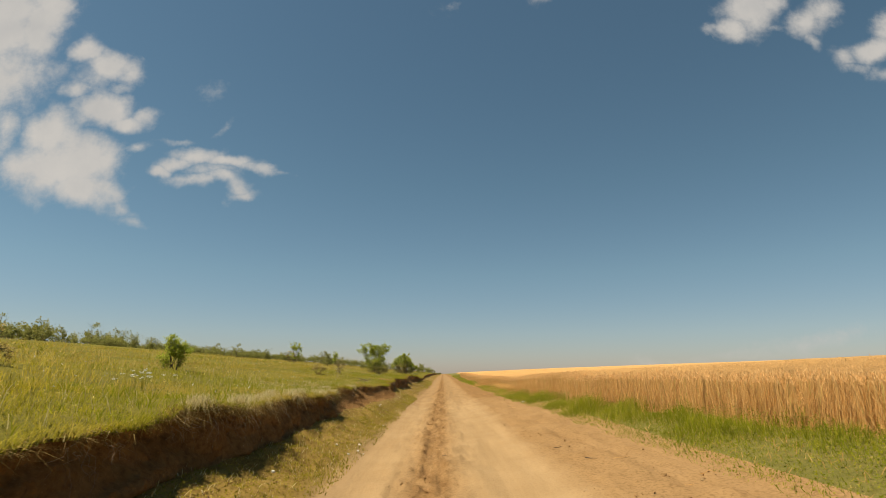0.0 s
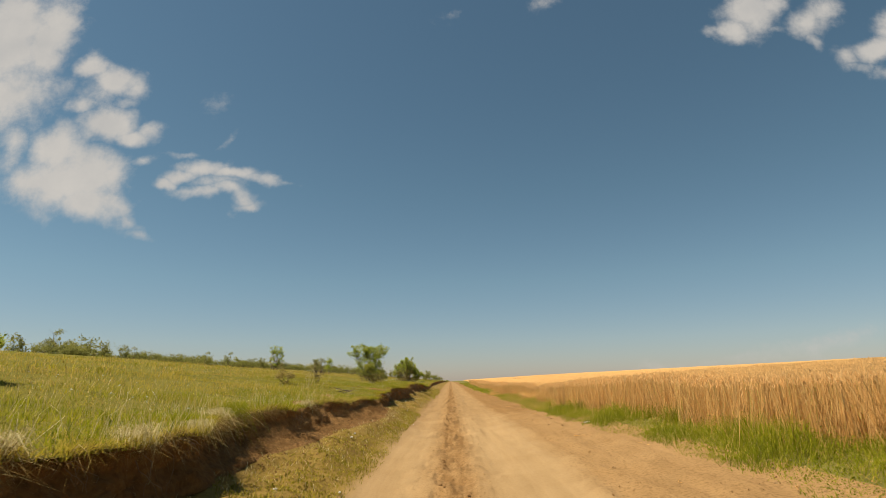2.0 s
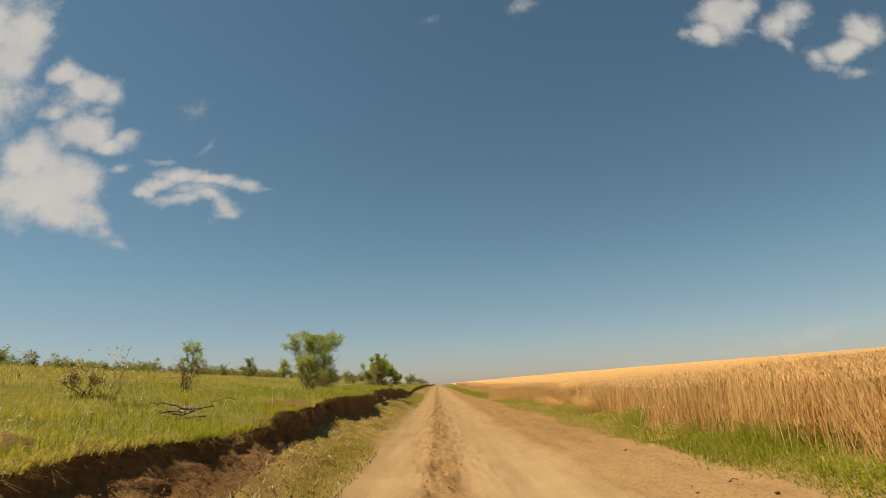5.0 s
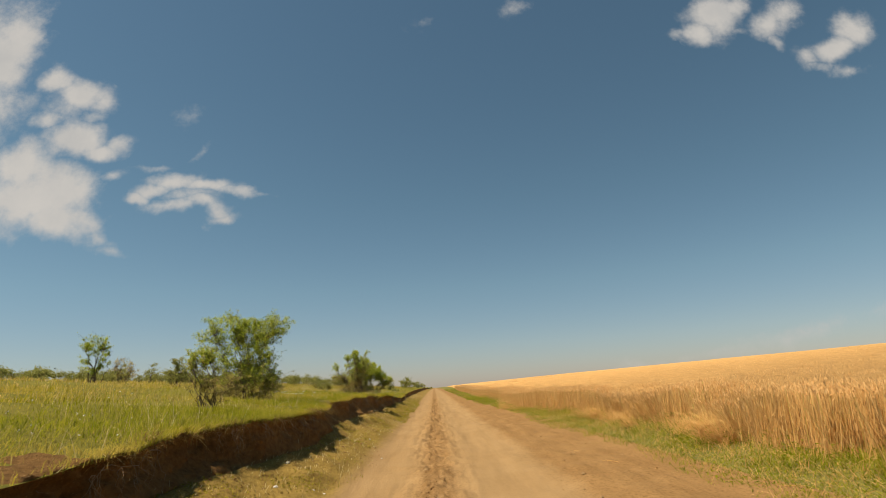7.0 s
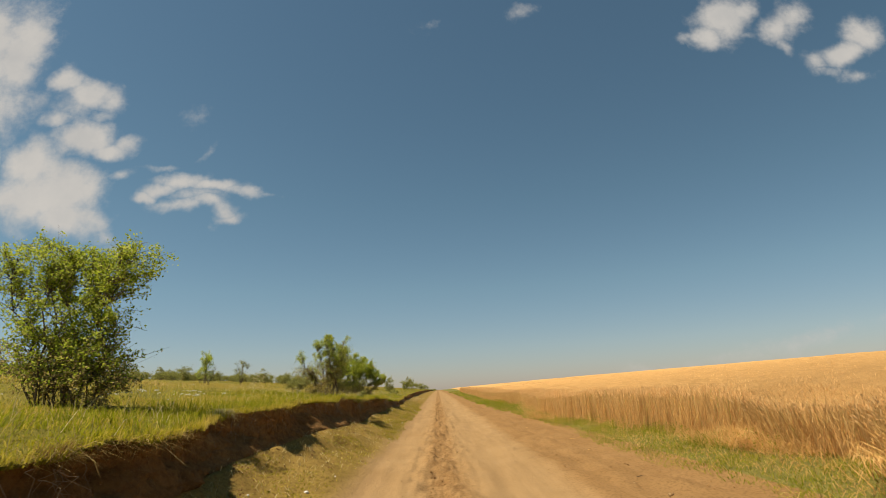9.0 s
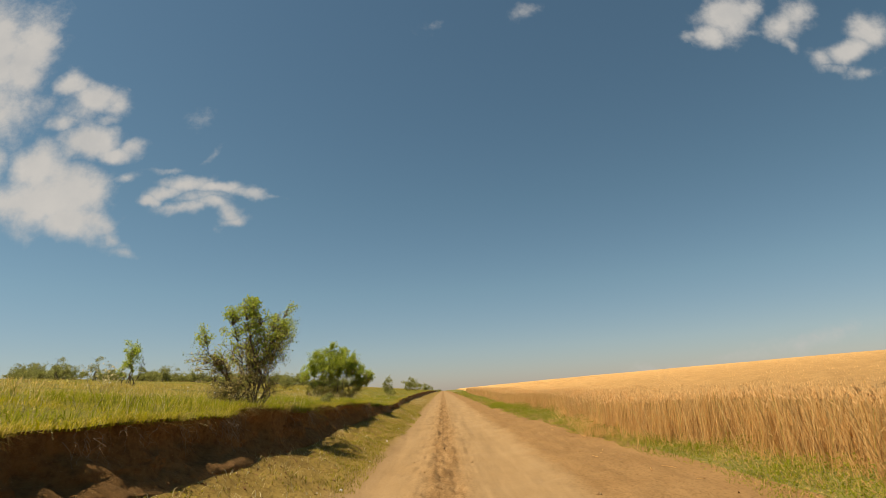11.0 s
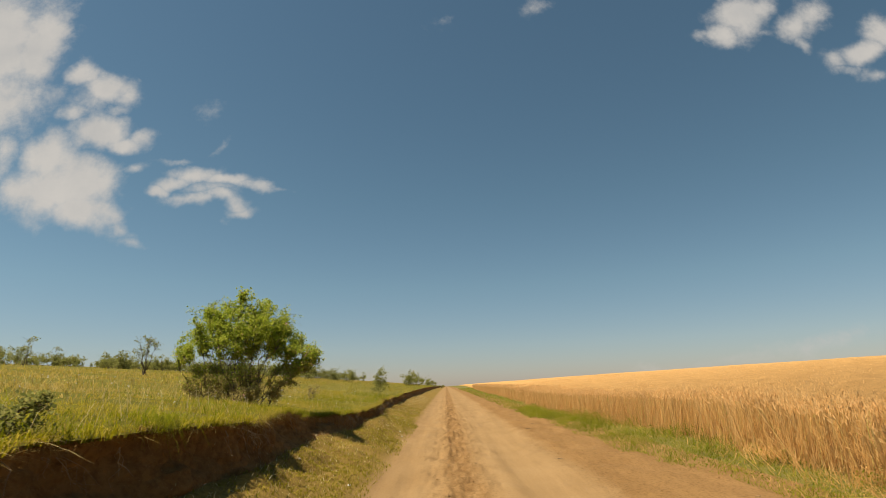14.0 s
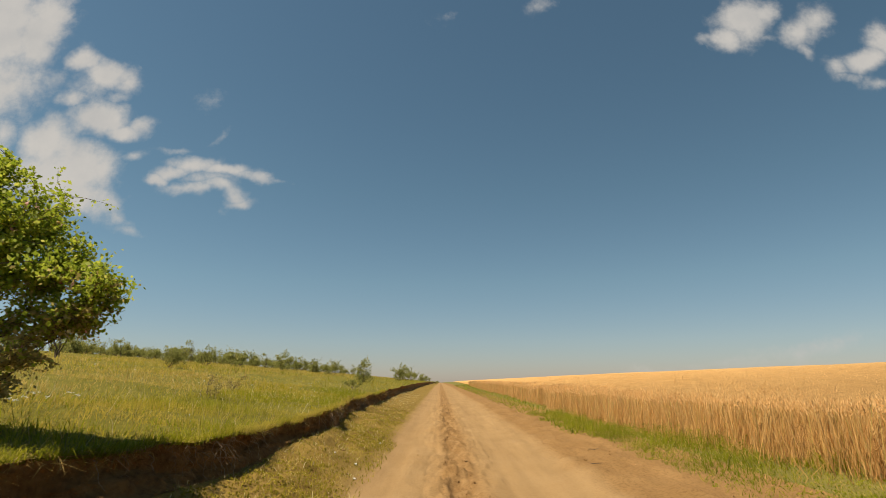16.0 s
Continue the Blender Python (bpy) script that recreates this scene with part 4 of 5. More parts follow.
def shrub(name, seed, lobes, stems, leaves, leaf_size, label, leaf_mat=LEAF, thick=0.022, twigs=26, bare=0.0, blossom=None, dry=0.0, category="shrub", spread=0.0):
    """Stems rise from the base into the lobes (centre, radii, share of the twigs, share of bare ones), and carry twigs and leaves."""
    rnd, rn = random.Random(seed), np.random.RandomState(seed)
    root = tagged(new(name), label, category)
    share = [l[2] for l in lobes]

    def in_lobe(l, inner=0.0):
        while True:
            v = Vector((rnd.uniform(-1, 1), rnd.uniform(-1, 1), rnd.uniform(-1, 1)))
            if inner <= v.length <= 1:
                return Vector(l[0]) + Vector((v.x * l[1][0], v.y * l[1][1], v.z * l[1][2]))

    lines, twig_bits, spots = [], [], []
    for i in range(stems):
        l = lobes[i % len(lobes)] if i < len(lobes) else rnd.choices(lobes, share)[0]
        goal = in_lobe(l)
        foot = Vector((rnd.gauss(goal.x * spread, 0.09), rnd.gauss(goal.y * spread, 0.09), -0.06))
        line = crooked(foot, goal, rnd, 7, 0.035, 0.05)
        r = thick * rnd.uniform(0.6, 1.15)
        lines.append(line)
        V, Fc = tube(line, [r * (1 - 0.85 * k / 7) for k in range(8)], 6)
        part("stem", V, Fc, BARK, root, "", True)
    for l in lobes:
        for i in range(max(3, round(twigs * l[2]))):
            goal = in_lobe(l, 0.45)
            line = min(lines, key=lambda q: min((p - goal).length for p in q[2:]) * rnd.uniform(0.8, 1.3))
            k = min(range(2, 8), key=lambda j: (line[j] - goal).length + 0.25 * max(0, line[j].z - goal.z) * 2)
            tw = crooked(line[max(1, k - 1)], goal, rnd, 5, 0.06, 0.06)
            twig_bits.append(tube(tw, [0.3 * thick * (1 - 0.8 * j / 5) + 0.0012 for j in range(6)], 3))
            many = 0 if rnd.random() < (l[3] if len(l) > 3 else bare) else 1
            for j in range(3):
                p0 = tw[rnd.randint(2, 5)]
                p1 = p0 + Vector((rnd.gauss(0, 1), rnd.gauss(0, 1), rnd.gauss(0.25, 0.8))) * 0.11 * max(l[1])/0.5
                tl = crooked(p0, p1, rnd, 2, 0.08)
                twig_bits.append(tube(tl, [0.0028, 0.002, 0.001], 3))
                if many:
                    spots += [(p0, p1)] * 2
            if many:
                spots += [(tw[2], tw[3]), (tw[3], tw[4]), (tw[4], tw[5]), (tw[4], tw[5])]
    V, Fc = joined(twig_bits)
    part("branchwork", V, Fc, BARK, root)["kind"] = "stuff"
    if leaves:
        A = np.array([tuple(a) for a, b in spots])
        B = np.array([tuple(b) for a, b in spots])
        pick = rn.randint(0, len(spots), leaves)
        t = rn.uniform(0, 1.05, leaves)[:, None]
        P = A[pick] * (1 - t) + B[pick] * t + rn.normal(0, 1, (leaves, 3)) * leaf_size * 0.8
        P[:, 2] = np.maximum(P[:, 2], 0.03)
        n_dry = int(dry * leaves)
        low = np.argsort(P[:, 2] + rn.normal(0, 0.25, leaves))
        if n_dry:
            part("dry_leaves", *leaves_at(P[low[:n_dry]], leaf_size * 0.9, rn), LEAF_DRY, root, "brownish dry lower leaves")["kind"] = "stuff"
        part("crown", *leaves_at(P[low[n_dry:]], leaf_size, rn), leaf_mat, root)["kind"] = "stuff"
        if blossom:
            Q = P[rn.choice(leaves, blossom[0], replace=False)] + rn.normal(0, 0.03, (blossom[0], 3))
            bits = [leaves_at(Q + rn.normal(0, 0.006, Q.shape), 0.035, rn) for k in range(4)]
            part("blossom", *joined(bits), blossom[1], root, blossom[2])["kind"] = "stuff"
    return root


def stand(ob, x, y, turn=0.0, size=1.0):
    z = float(land_z(np.array([x]), np.array([y]))[0])
    ob.matrix_basis = pose(x, y, z, 0, 0, turn) @ Matrix.Scale(size, 4)
    return ob


# the large shrubs on the bank
stand(shrub("shrub", 101, [((-0.55, 0, 1.74), (0.42, 0.42, 0.33), 1.1), ((-1, 0, 1.56), (0.4, 0.25, 0.15), 0.35), ((-0.98, 0, 1.89), (0.12, 0.12, 0.18), 0.1), ((0.58, 0.1, 1.67), (0.42, 0.42, 0.35), 1.1), ((0.02, 0.1, 1.56), (0.46, 0.42, 0.33), 1.1),
                           ((-0.1, 0, 1.12), (0.78, 0.55, 0.44), 1.8), ((0.34, -0.1, 0.79), (0.48, 0.45, 0.39), 1.2), ((-0.42, 0, 0.68), (0.42, 0.4, 0.39), 0.8, 0.3), ((0.48, -0.2, 0.3), (0.42, 0.35, 0.3), 1.0), ((-0.1, -0.1, 0.37), (0.42, 0.35, 0.33), 0.6, 0.5), ((0.1, 0, 0.5), (0.6, 0.5, 0.4), 1.2, 0.2), ((-0.05, 0.1, 1.75), (0.35, 0.35, 0.25), 0.9)],
            22, 34000, 0.033, "broad leafy green shrub with tangled stems on the bank", twigs=52, bare=0.1, dry=0.16, spread=0.35, thick=0.013), -4.25, 35.9)
stand(shrub("shrub", 102, [((-0.15, 0, 0.88), (0.3, 0.26, 0.18), 1.2), ((0.2, 0, 0.4), (0.42, 0.35, 0.34), 1.4, 0.35), ((-0.2, 0, 0.42), (0.24, 0.22, 0.36), 0.6, 0.6), ((-0.42, 0, 0.6), (0.06, 0.06, 0.3), 0.15, 1.0)],
            14, 8500, 0.025, "small thin shrub with brownish twigs beside larger shrub", LEAF, 0.010, 38, 0.25, dry=0.5), -3.6, 32.2)
stand(shrub("shrub", 103, [((-0.05, 0, 1.65), (0.16, 0.2, 0.19), 0.5), ((-0.12, 0, 1.45), (0.3, 0.32, 0.24), 1.0), ((-0.4, 0, 1.54), (0.13, 0.14, 0.12), 0.25), ((-0.11, 0, 1.17), (0.44, 0.42, 0.24), 1.2), ((0.28, 0.5, 1.21), (0.34, 0.45, 0.24), 1.1), ((0.1, 1.3, 1.36), (0.28, 0.4, 0.29), 0.8), ((0.32, 1.2, 1.78), (0.15, 0.2, 0.08), 0.15),
                           ((-0.81, 0, 1.19), (0.21, 0.22, 0.13), 0.35), ((-0.78, 0, 0.77), (0.3, 0.3, 0.17), 0.6), ((-0.57, 0, 0.44), (0.32, 0.3, 0.33), 0.8, 0.4), ((-0.19, 0, 0.77), (0.49, 0.45, 0.31), 1.6, 0.2), ((0.21, 0.2, 0.79), (0.34, 0.4, 0.29), 1.0), ((-0.28, -0.1, 0.3), (0.34, 0.32, 0.28), 1.0, 0.3), ((0.05, 0, 0.4), (0.4, 0.3, 0.3), 0.9, 0.3), ((-0.15, 0.3, 0.9), (0.5, 0.4, 0.3), 0.8), ((0.15, 0.6, 1.42), (0.3, 0.35, 0.22), 0.8), ((-0.08, 0, 1.72), (0.2, 0.2, 0.14), 0.4)],
            20, 18000, 0.032, "tall open shrub with bare lower stems on the bank", twigs=44, bare=0.2, dry=0.4, spread=0.22, thick=0.015), -3.0, 44.9)
stand(shrub("shrub", 104, [((0.12, 0, 2.08), (0.16, 0.16, 0.11), 0.18), ((0.48, 0, 1.93), (0.13, 0.13, 0.11), 0.12), ((-0.13, 0, 1.68), (0.55, 0.5, 0.32), 1.5), ((0.58, 0, 1.55), (0.5, 0.5, 0.32), 1.5), ((-0.48, 0, 1.49), (0.36, 0.4, 0.32), 1.0), ((-0.87, 0, 1.1), (0.32, 0.32, 0.26), 0.7, 0.1), ((0.22, -0.1, 1.21), (0.76, 0.52, 0.29), 1.7),
                           ((0.92, 0, 1.18), (0.35, 0.36, 0.26), 0.9), ((1.3, -0.1, 0.84), (0.34, 0.35, 0.26), 1.1), ((1, 0, 0.57), (0.3, 0.3, 0.21), 0.5, 0.25), ((-0.65, 0, 0.48), (0.36, 0.35, 0.37), 0.8, 0.25), ((0.05, 0, 0.58), (0.5, 0.4, 0.26), 1.1, 0.33), ((0.2, -0.2, 0.27), (0.5, 0.4, 0.26), 0.9, 0.15), ((0.58, -0.1, 0.29), (0.36, 0.3, 0.26), 0.5, 0.2)],
            46, 62000, 0.037, "dense rounded wild rose shrub with scattered pale blossoms", twigs=46, blossom=(60, PETAL_P, "pale pink blossoms"), dry=0.24, spread=0.33, thick=0.011), -4.07, 56.25)
stand(shrub("shrub", 105, [((0, 0, 0.68), (0.26, 0.26, 0.3), 1.0), ((0.2, 0, 0.5), (0.28, 0.25, 0.2), 0.7), ((-0.12, 0, 0.3), (0.38, 0.3, 0.28), 0.8)],
            8, 5200, 0.042, "small dark green shrub standing alone in pasture", twigs=26, dry=0.1), -7.1, 14.6)
stand(shrub("shrub", 106, [((0, 0, 0.35), (0.4, 0.35, 0.3), 1.0), ((0.25, 0, 0.25), (0.3, 0.3, 0.22), 0.6)],
            7, 2200, 0.035, "low yellowish shrub among the meadow grass", LEAF_DRY, 0.01, 22, 0.1), -6.9, 8.3)
stand(shrub("sapling", 108, [((0, 0, 1.4), (0.42, 0.4, 0.4), 1.0), ((0.3, 0, 0.9), (0.35, 0.3, 0.4), 0.6), ((-0.1, 0, 0.6), (0.35, 0.3, 0.35), 0.4)],
            8, 4800, 0.036, "slender young tree with sparse green leaves", LEAF, 0.02, 26, 0.2, category="tree"), -11.1, 41.1)
stand(shrub("thorn_bush", 109, [((0, 0, 0.85), (0.55, 0.5, 0.4), 1.0), ((0.2, 0, 0.5), (0.5, 0.4, 0.3), 0.6)],
            10, 900, 0.045, "nearly leafless grey thorn bush in the pasture", LEAF_DRY, 0.016, 40, 0.55), -12.7, 45.7)
stand(shrub("sapling", 110, [((0, 0, 1.75), (0.62, 0.6, 0.35), 1.0), ((-0.3, 0, 1.4), (0.4, 0.4, 0.3), 0.5)],
            5, 700, 0.07, "flat-topped sapling on a thin trunk", LEAF_FAR, 0.03, 26, 0.45, category="tree"), -16.3, 75.2)
stand(shrub("sapling", 118, [((0, 0, 1.35), (0.4, 0.36, 0.36), 1.0), ((0.22, 0, 0.95), (0.34, 0.3, 0.3), 0.6), ((-0.2, 0, 0.8), (0.3, 0.3, 0.3), 0.4)],
            6, 2600, 0.045, "small young tree with loose green crown in pasture", LEAF, 0.02, 26, 0.2, category="tree"), -10.8, 55.0)

stand(shrub("shrub", 111, [((0, 0, 0.32), (0.4, 0.35, 0.25), 1.0), ((0.2, 0, 0.45), (0.2, 0.2, 0.16), 0.4)],
            7, 2600, 0.035, "low yellow-green bush in the meadow grass", LEAF_FAR, 0.01, 22), -5.25, 50.0)
stand(shrub("weed", 112, [((0, 0, 0.12), (0.16, 0.14, 0.11), 1.0), ((0.08, 0.07, 0.2), (0.08, 0.08, 0.06), 0.5), ((-0.1, -0.07, 0.06), (0.13, 0.12, 0.06), 0.6)], 9, 1300, 0.03, "dark green leafy weed at the bank edge", LEAF_FAR, 0.005, 18), -2.78, 49.6)
stand(shrub("weed", 113, [((0, 0, 0.22), (0.2, 0.2, 0.17), 1.0)], 6, 260, 0.03, "stalky dry weed in the pasture", LEAF_DRY, 0.005, 16), -3.85, 61.3)
stand(shrub("weed", 114, [((0, 0, 0.26), (0.26, 0.22, 0.2), 1.0)], 6, 320, 0.03, "stalky greyish weed in the pasture", LEAF_DRY, 0.005, 16), -4.4, 63.7)
stand(shrub("shrub", 119, [((0, 0, 0.45), (0.4, 0.35, 0.35), 1.0), ((0.3, 0, 0.3), (0.3, 0.3, 0.25), 0.6)], 7, 1600, 0.05, "small dark bush alone in the pasture", LEAF_FAR, 0.012, 20), -10.8, 73.8)

stand(shrub("thorn_bush", 115, [((0, 0, 0.5), (0.4, 0.35, 0.35), 1.0)], 9, 260, 0.035, "bare reddish-brown thorn bush in the pasture", LEAF_DRY, 0.012, 40, 0.6), -5.1, 27.7)
stand(shrub("shrub", 116, [((0, 0, 0.45), (0.55, 0.5, 0.38), 1.0), ((0.1, 0, 0.8), (0.2, 0.2, 0.25), 0.3)], 7, 3200, 0.045, "feathery pale green bush in the pasture", LEAF_FAR, 0.014, 24), -8.8, 42.0)
stand(shrub("shrub", 117, [((0, 0, 0.3), (0.35, 0.3, 0.22), 1.0)], 6, 1500, 0.035, "low brownish bush near the dead branches", LEAF_DRY, 0.01, 18), -5.6, 25.2)

# scrub farther off
kinds = [
    shrub("scrub_bush", 201, [((0, 0, 0.9), (0.8, 0.8, 0.6), 1.0), ((0.6, 0, 0.6), (0.6, 0.6, 0.5), 0.7), ((-0.6, 0.2, 0.5), (0.5, 0.5, 0.45), 0.5)], 4, 1000, 0.12, "distant low green bush on the pasture slope", LEAF_FAR, 0.03, 7),
    shrub("scrub_bush", 202, [((0, 0, 1.2), (0.6, 0.6, 0.65), 1.0), ((0.2, 0, 0.5), (0.9, 0.8, 0.5), 1.2), ((-0.5, 0, 0.4), (0.6, 0.6, 0.4), 0.8)], 4, 950, 0.12, "distant upright green bush on the pasture slope", LEAF_FAR, 0.03, 7),
    shrub("scrub_bush", 203, [((0, 0, 0.55), (1.3, 0.8, 0.45), 1.0), ((-0.9, 0, 0.5), (0.7, 0.6, 0.4), 0.6), ((0.9, 0, 0.6), (0.6, 0.6, 0.45), 0.6)], 4, 1000, 0.12, "distant sprawling olive bush on the pasture slope", LEAF_FAR, 0.025, 7, 0.1),
    shrub("scrub_bush", 204, [((0, 0, 1.3), (0.5, 0.5, 0.6), 0.7), ((0.3, 0, 0.6), (0.7, 0.6, 0.5), 1.0)], 4, 500, 0.10, "distant sparse bush with thin twigs", LEAF_FAR, 0.025, 9, 0.2),
]
SPOTS = [(-2.9, 165, 0, 0.8), (-4.2, 178, 0, 1.1), (-1.6, 240, 2, 1.0), (-5.5, 205, 1, 1.3), (-13.2, 97, 0, 1.1), (-12.0, 103, 1, 0.9), (-9.8, 101, 0, 0.9), (-5.0, 86.6, 1, 0.95), (-4.7, 113, 0, 1.2), (-4.2, 128, 2, 1.2), (-5.6, 140, 0, 1.5), (-33.6, 58.3, 1, 1.3), (-36, 55, 3, 1.5), (-31, 62, 0, 0.9), (-3.4, 72.5, 2, 0.35),
         (-34.5, 56.5, 0, 1.5), (-37.5, 57, 2, 1.4), (-33, 61, 1, 1.2), (-38.5, 54, 1, 1.3), (-36.5, 60, 0, 1.3), (-40, 52, 2, 1.3), (-42, 50, 0, 1.3), (-29.5, 64, 2, 1.0), (-27.5, 67, 0, 0.9), (-45, 50, 2, 1.4)]
rnd = random.Random(5)
for i in range(270):
    y = rnd.uniform(35, 210)
    x = -(26 + 0.12 * y) - abs(rnd.gauss(0, 8)) if i % 4 else -rnd.uniform(14, 34) - 0.08 * max(0, y - 60)
    if i % 4 == 0:
        y = rnd.uniform(85, 200)
    SPOTS.append((x, y, rnd.choice((0, 0, 0, 1, 2, 2, 2, 3)), rnd.uniform(0.7, 1.35)))
for i, (x, y, k, size) in enumerate(SPOTS):
    ob = copy_thing(kinds[k], pose(0, 0, 0))
    tagged(ob, group="scrub on the pasture slope")
    stand(ob, x, y, rnd.uniform(0, 360), size)
for i, ob in enumerate(kinds):
    tagged(ob, group="scrub on the pasture slope")
    stand(ob, -40 - 6 * i, 120 + 9 * i, 40 * i, 1.0)

# ---- roots, stones, sticks, flowers ----
rnd = random.Random(8)
bits = []
for i in range(760):
    y = rnd.uniform(0, 70)
    x = float(lip_x(np.array([y]))[0])
    z = float(lip_z(np.array([y]))[0])
    if rnd.random() > 0.32 + 0.75 * math.sin(y * 1.9) * math.sin(y * 0.7):
        continue
    a = Vector((x - 0.02, y, z - rnd.uniform(0.02, 0.1)))
    for k in range(rnd.randint(1, 3)):
        b = a + Vector((rnd.uniform(0.03, 0.16), rnd.gauss(0, 0.12), -rnd.uniform(0.05, 0.34)))
        ln = crooked(a, b, rnd, 5, 0.09, 0.12)
        r = rnd.uniform(0.0012, 0.0042)
        bits.append(tube(ln, [r * (1 - 0.14 * j) for j in range(6)], 3))
        if rnd.random() < 0.6:
            c = ln[3] + Vector((rnd.gauss(0.02, 0.04), rnd.gauss(0, 0.07), -rnd.uniform(0.02, 0.14)))
            bits.append(tube(crooked(ln[3], c, rnd, 3, 0.1), [r * 0.6, r * 0.5, r * 0.4, r * 0.3], 3))
stuff("hanging_roots", *joined(bits), ROOT, "thin pale roots dangling from the bank edge", "roots")


def lump_mesh(seed, squash):
    bm = bmesh.new()
    bmesh.ops.create_icosphere(bm, subdivisions=2, radius=1)
    for v in bm.verts:
        v.co *= 1 + 0.28 * noise.noise(v.co * 1.4 + Vector((seed, 0, 0)))
        v.co.z *= squash
    me = bpy.data.meshes.new("lump")
    bm.to_mesh(me)
    bm.free()
    return me


stones = [lump_mesh(k * 3.1, 0.62) for k in range(3)]
for me in stones:
    me.materials.append(CHALK)
for i in range(46):
    y = rnd.uniform(4, 66) if i > 8 else rnd.uniform(5.5, 9.5)
    x = float(foot_x(np.array([y]))[0]) + rnd.uniform(0.25, 1.1)
    ob = tagged(new("stone", stones[i % 3]), "small whitish stone lying in the ditch weeds", "stone", "pale stones by the road")
    stand(ob, x, y, rnd.uniform(0, 360), rnd.uniform(0.012, 0.028))
clods = [lump_mesh(k * 5.3 + 1, 0.6) for k in range(3)]
for me in clods:
    me.materials.append(ROAD)
CLODS = [(-0.13, 31.7, 0.05)]
for i in range(170):
    y = rnd.uniform(3, 68)
    x = rnd.choice((rnd.gauss(0.05, 0.25), rnd.uniform(1.6, 3.0), rnd.gauss(-1.55, 0.2)))
    CLODS.append((x, y, rnd.uniform(0.01, 0.032)))
for i, (x, y, size) in enumerate(CLODS):
    ob = tagged(new("clod", clods[i % 3]), "crumbly lump of dry dirt on the road", "clod", "clods on the road")
    stand(ob, x, y, rnd.uniform(0, 360), size)


rn = np.random.RandomState(77)
n = 12000
lane = rn.choice(3, n, p=(0.4, 0.4, 0.2))
x = np.where(lane == 0, rn.normal(0.03, 0.22, n), np.where(lane == 1, rn.uniform(1.5, 3.1, n), rn.normal(-1.5, 0.18, n)))
y = rn.uniform(1, 72, n)
keep = rn.uniform(0, 1, n) < 0.5 + 0.7 * rough_noise(x * 1.5, y * 0.8, 151, 2)
x, y = x[keep], y[keep]
crack = rn.uniform(1, 70, 3000)
crack = crack[rn.uniform(0, 1, len(crack)) < 0.45 + 0.8 * value_noise(crack * 0.9, crack * 0, 152)]
x, y = np.concatenate([x, crust_x(crack) + np.abs(rn.normal(0.01, 0.045, len(crack)))]), np.concatenate([y, crack])
r = rn.gamma(2.0, 0.0026, len(x)) + 0.002
r[-len(crack):] *= 1.15
axis = rn.normal(0, 1, (len(x), 3))
axis /= np.linalg.norm(axis, axis=1)[:, None]
V, Fc = spindle_arrays(on_land(x, y, -0.002) - axis * r[:, None], axis, r * 2.0, r * 0.9)
stuff("road_crumbs", V, Fc, ROAD, "loose crumbs of dry earth on the road", "dirt")


n = 14000
y = np.concatenate([rn.uniform(13, 25, n // 2), rn.uniform(25, 46, n // 3), rn.uniform(0, 68, n - n // 2 - n // 3)])
x = lip_x(y) + 0.25 + rn.beta(1.0, 2.0, n) * 0.9
r = rn.gamma(1.5, 0.0024, n) + 0.002
axis = rn.normal(0, 1, (n, 3))
axis /= np.linalg.norm(axis, axis=1)[:, None]
V, Fc = spindle_arrays(on_land(x, y, -0.003) - axis * r[:, None], axis, r * 2.0, r * 0.95)
stuff("fallen_earth", V, Fc, SPILL, "brown crumbs of earth fallen from the bank", "dirt")


def stick(x, y, length, turn, r, mat, label, nm):
    ln = crooked((-length / 2, 0, r), (length / 2, 0, r), rnd, 6, 0.04)
    V, Fc = tube(ln, [r * (1 - 0.1 * j) for j in range(7)], 5)
    return stand(tagged(new(nm, mesh_of(nm, V, Fc, mat, True)), label, nm), x, y, turn)


for x, y, l, turn in ((1.6, 55.0, 0.14, -30), (1.95, 8.4, 0.2, 20), (2.1, 7.2, 0.16, -35), (0.25, 8.6, 0.12, 10), (2.4, 36.5, 0.2, 30), (1.9, 60.0, 0.18, 15), (2.3, 61.5, 0.22, -10), (2.6, 21.5, 0.2, 40)):
    stick(x, y, l, turn, 0.006, BARK, "short dry twig lying on the dirt road", "twig")
for i in range(64):
    stick(rnd.uniform(2.3, 3.7), rnd.uniform(4, 66), rnd.uniform(0.15, 0.5), rnd.uniform(0, 180), 0.003, STRAW, "single loose wheat straw on the road edge", "straw")

# sheaf of beaten wheat leaning out over the verge
def sheaf(x, y, count, long, label):
    go = rn.normal(0, 1, (count, 2)) * [0.22, 0.3] + [-0.75, -0.45]
    foot = np.stack([rn.normal(0, 0.12, count), rn.normal(0, 0.16, count), np.full(count, -0.02)], 1)
    tall = rn.uniform(0.6, 1.0, count) * long
    top = foot + np.concatenate([go * tall[:, None], (tall * rn.uniform(0.35, 0.75, count))[:, None]], 1)
    bow = (foot + top) / 2 + np.stack([np.zeros(count), np.zeros(count), tall * 0.16], 1)
    drop = top + np.concatenate([go * 0.1, rn.uniform(-0.12, -0.03, (count, 1))], 1)
    wide = np.stack([np.full(count, 0.002), np.full(count, -0.003), np.zeros(count)], 1)
    V = np.stack([foot - wide, foot + wide, bow + wide, bow - wide, top + wide, top - wide, drop], 1).reshape(-1, 3)
    k = np.arange(count)[:, None] * 7
    Fc = np.concatenate([k + t for t in ([0, 1, 2], [0, 2, 3], [3, 2, 4], [3, 4, 5], [5, 4, 6])], 0)
    return stand(tagged(new("wheat_sheaf", mesh_of("wheat_sheaf", V, Fc, STRAW)), label, "wheat"), x, y)


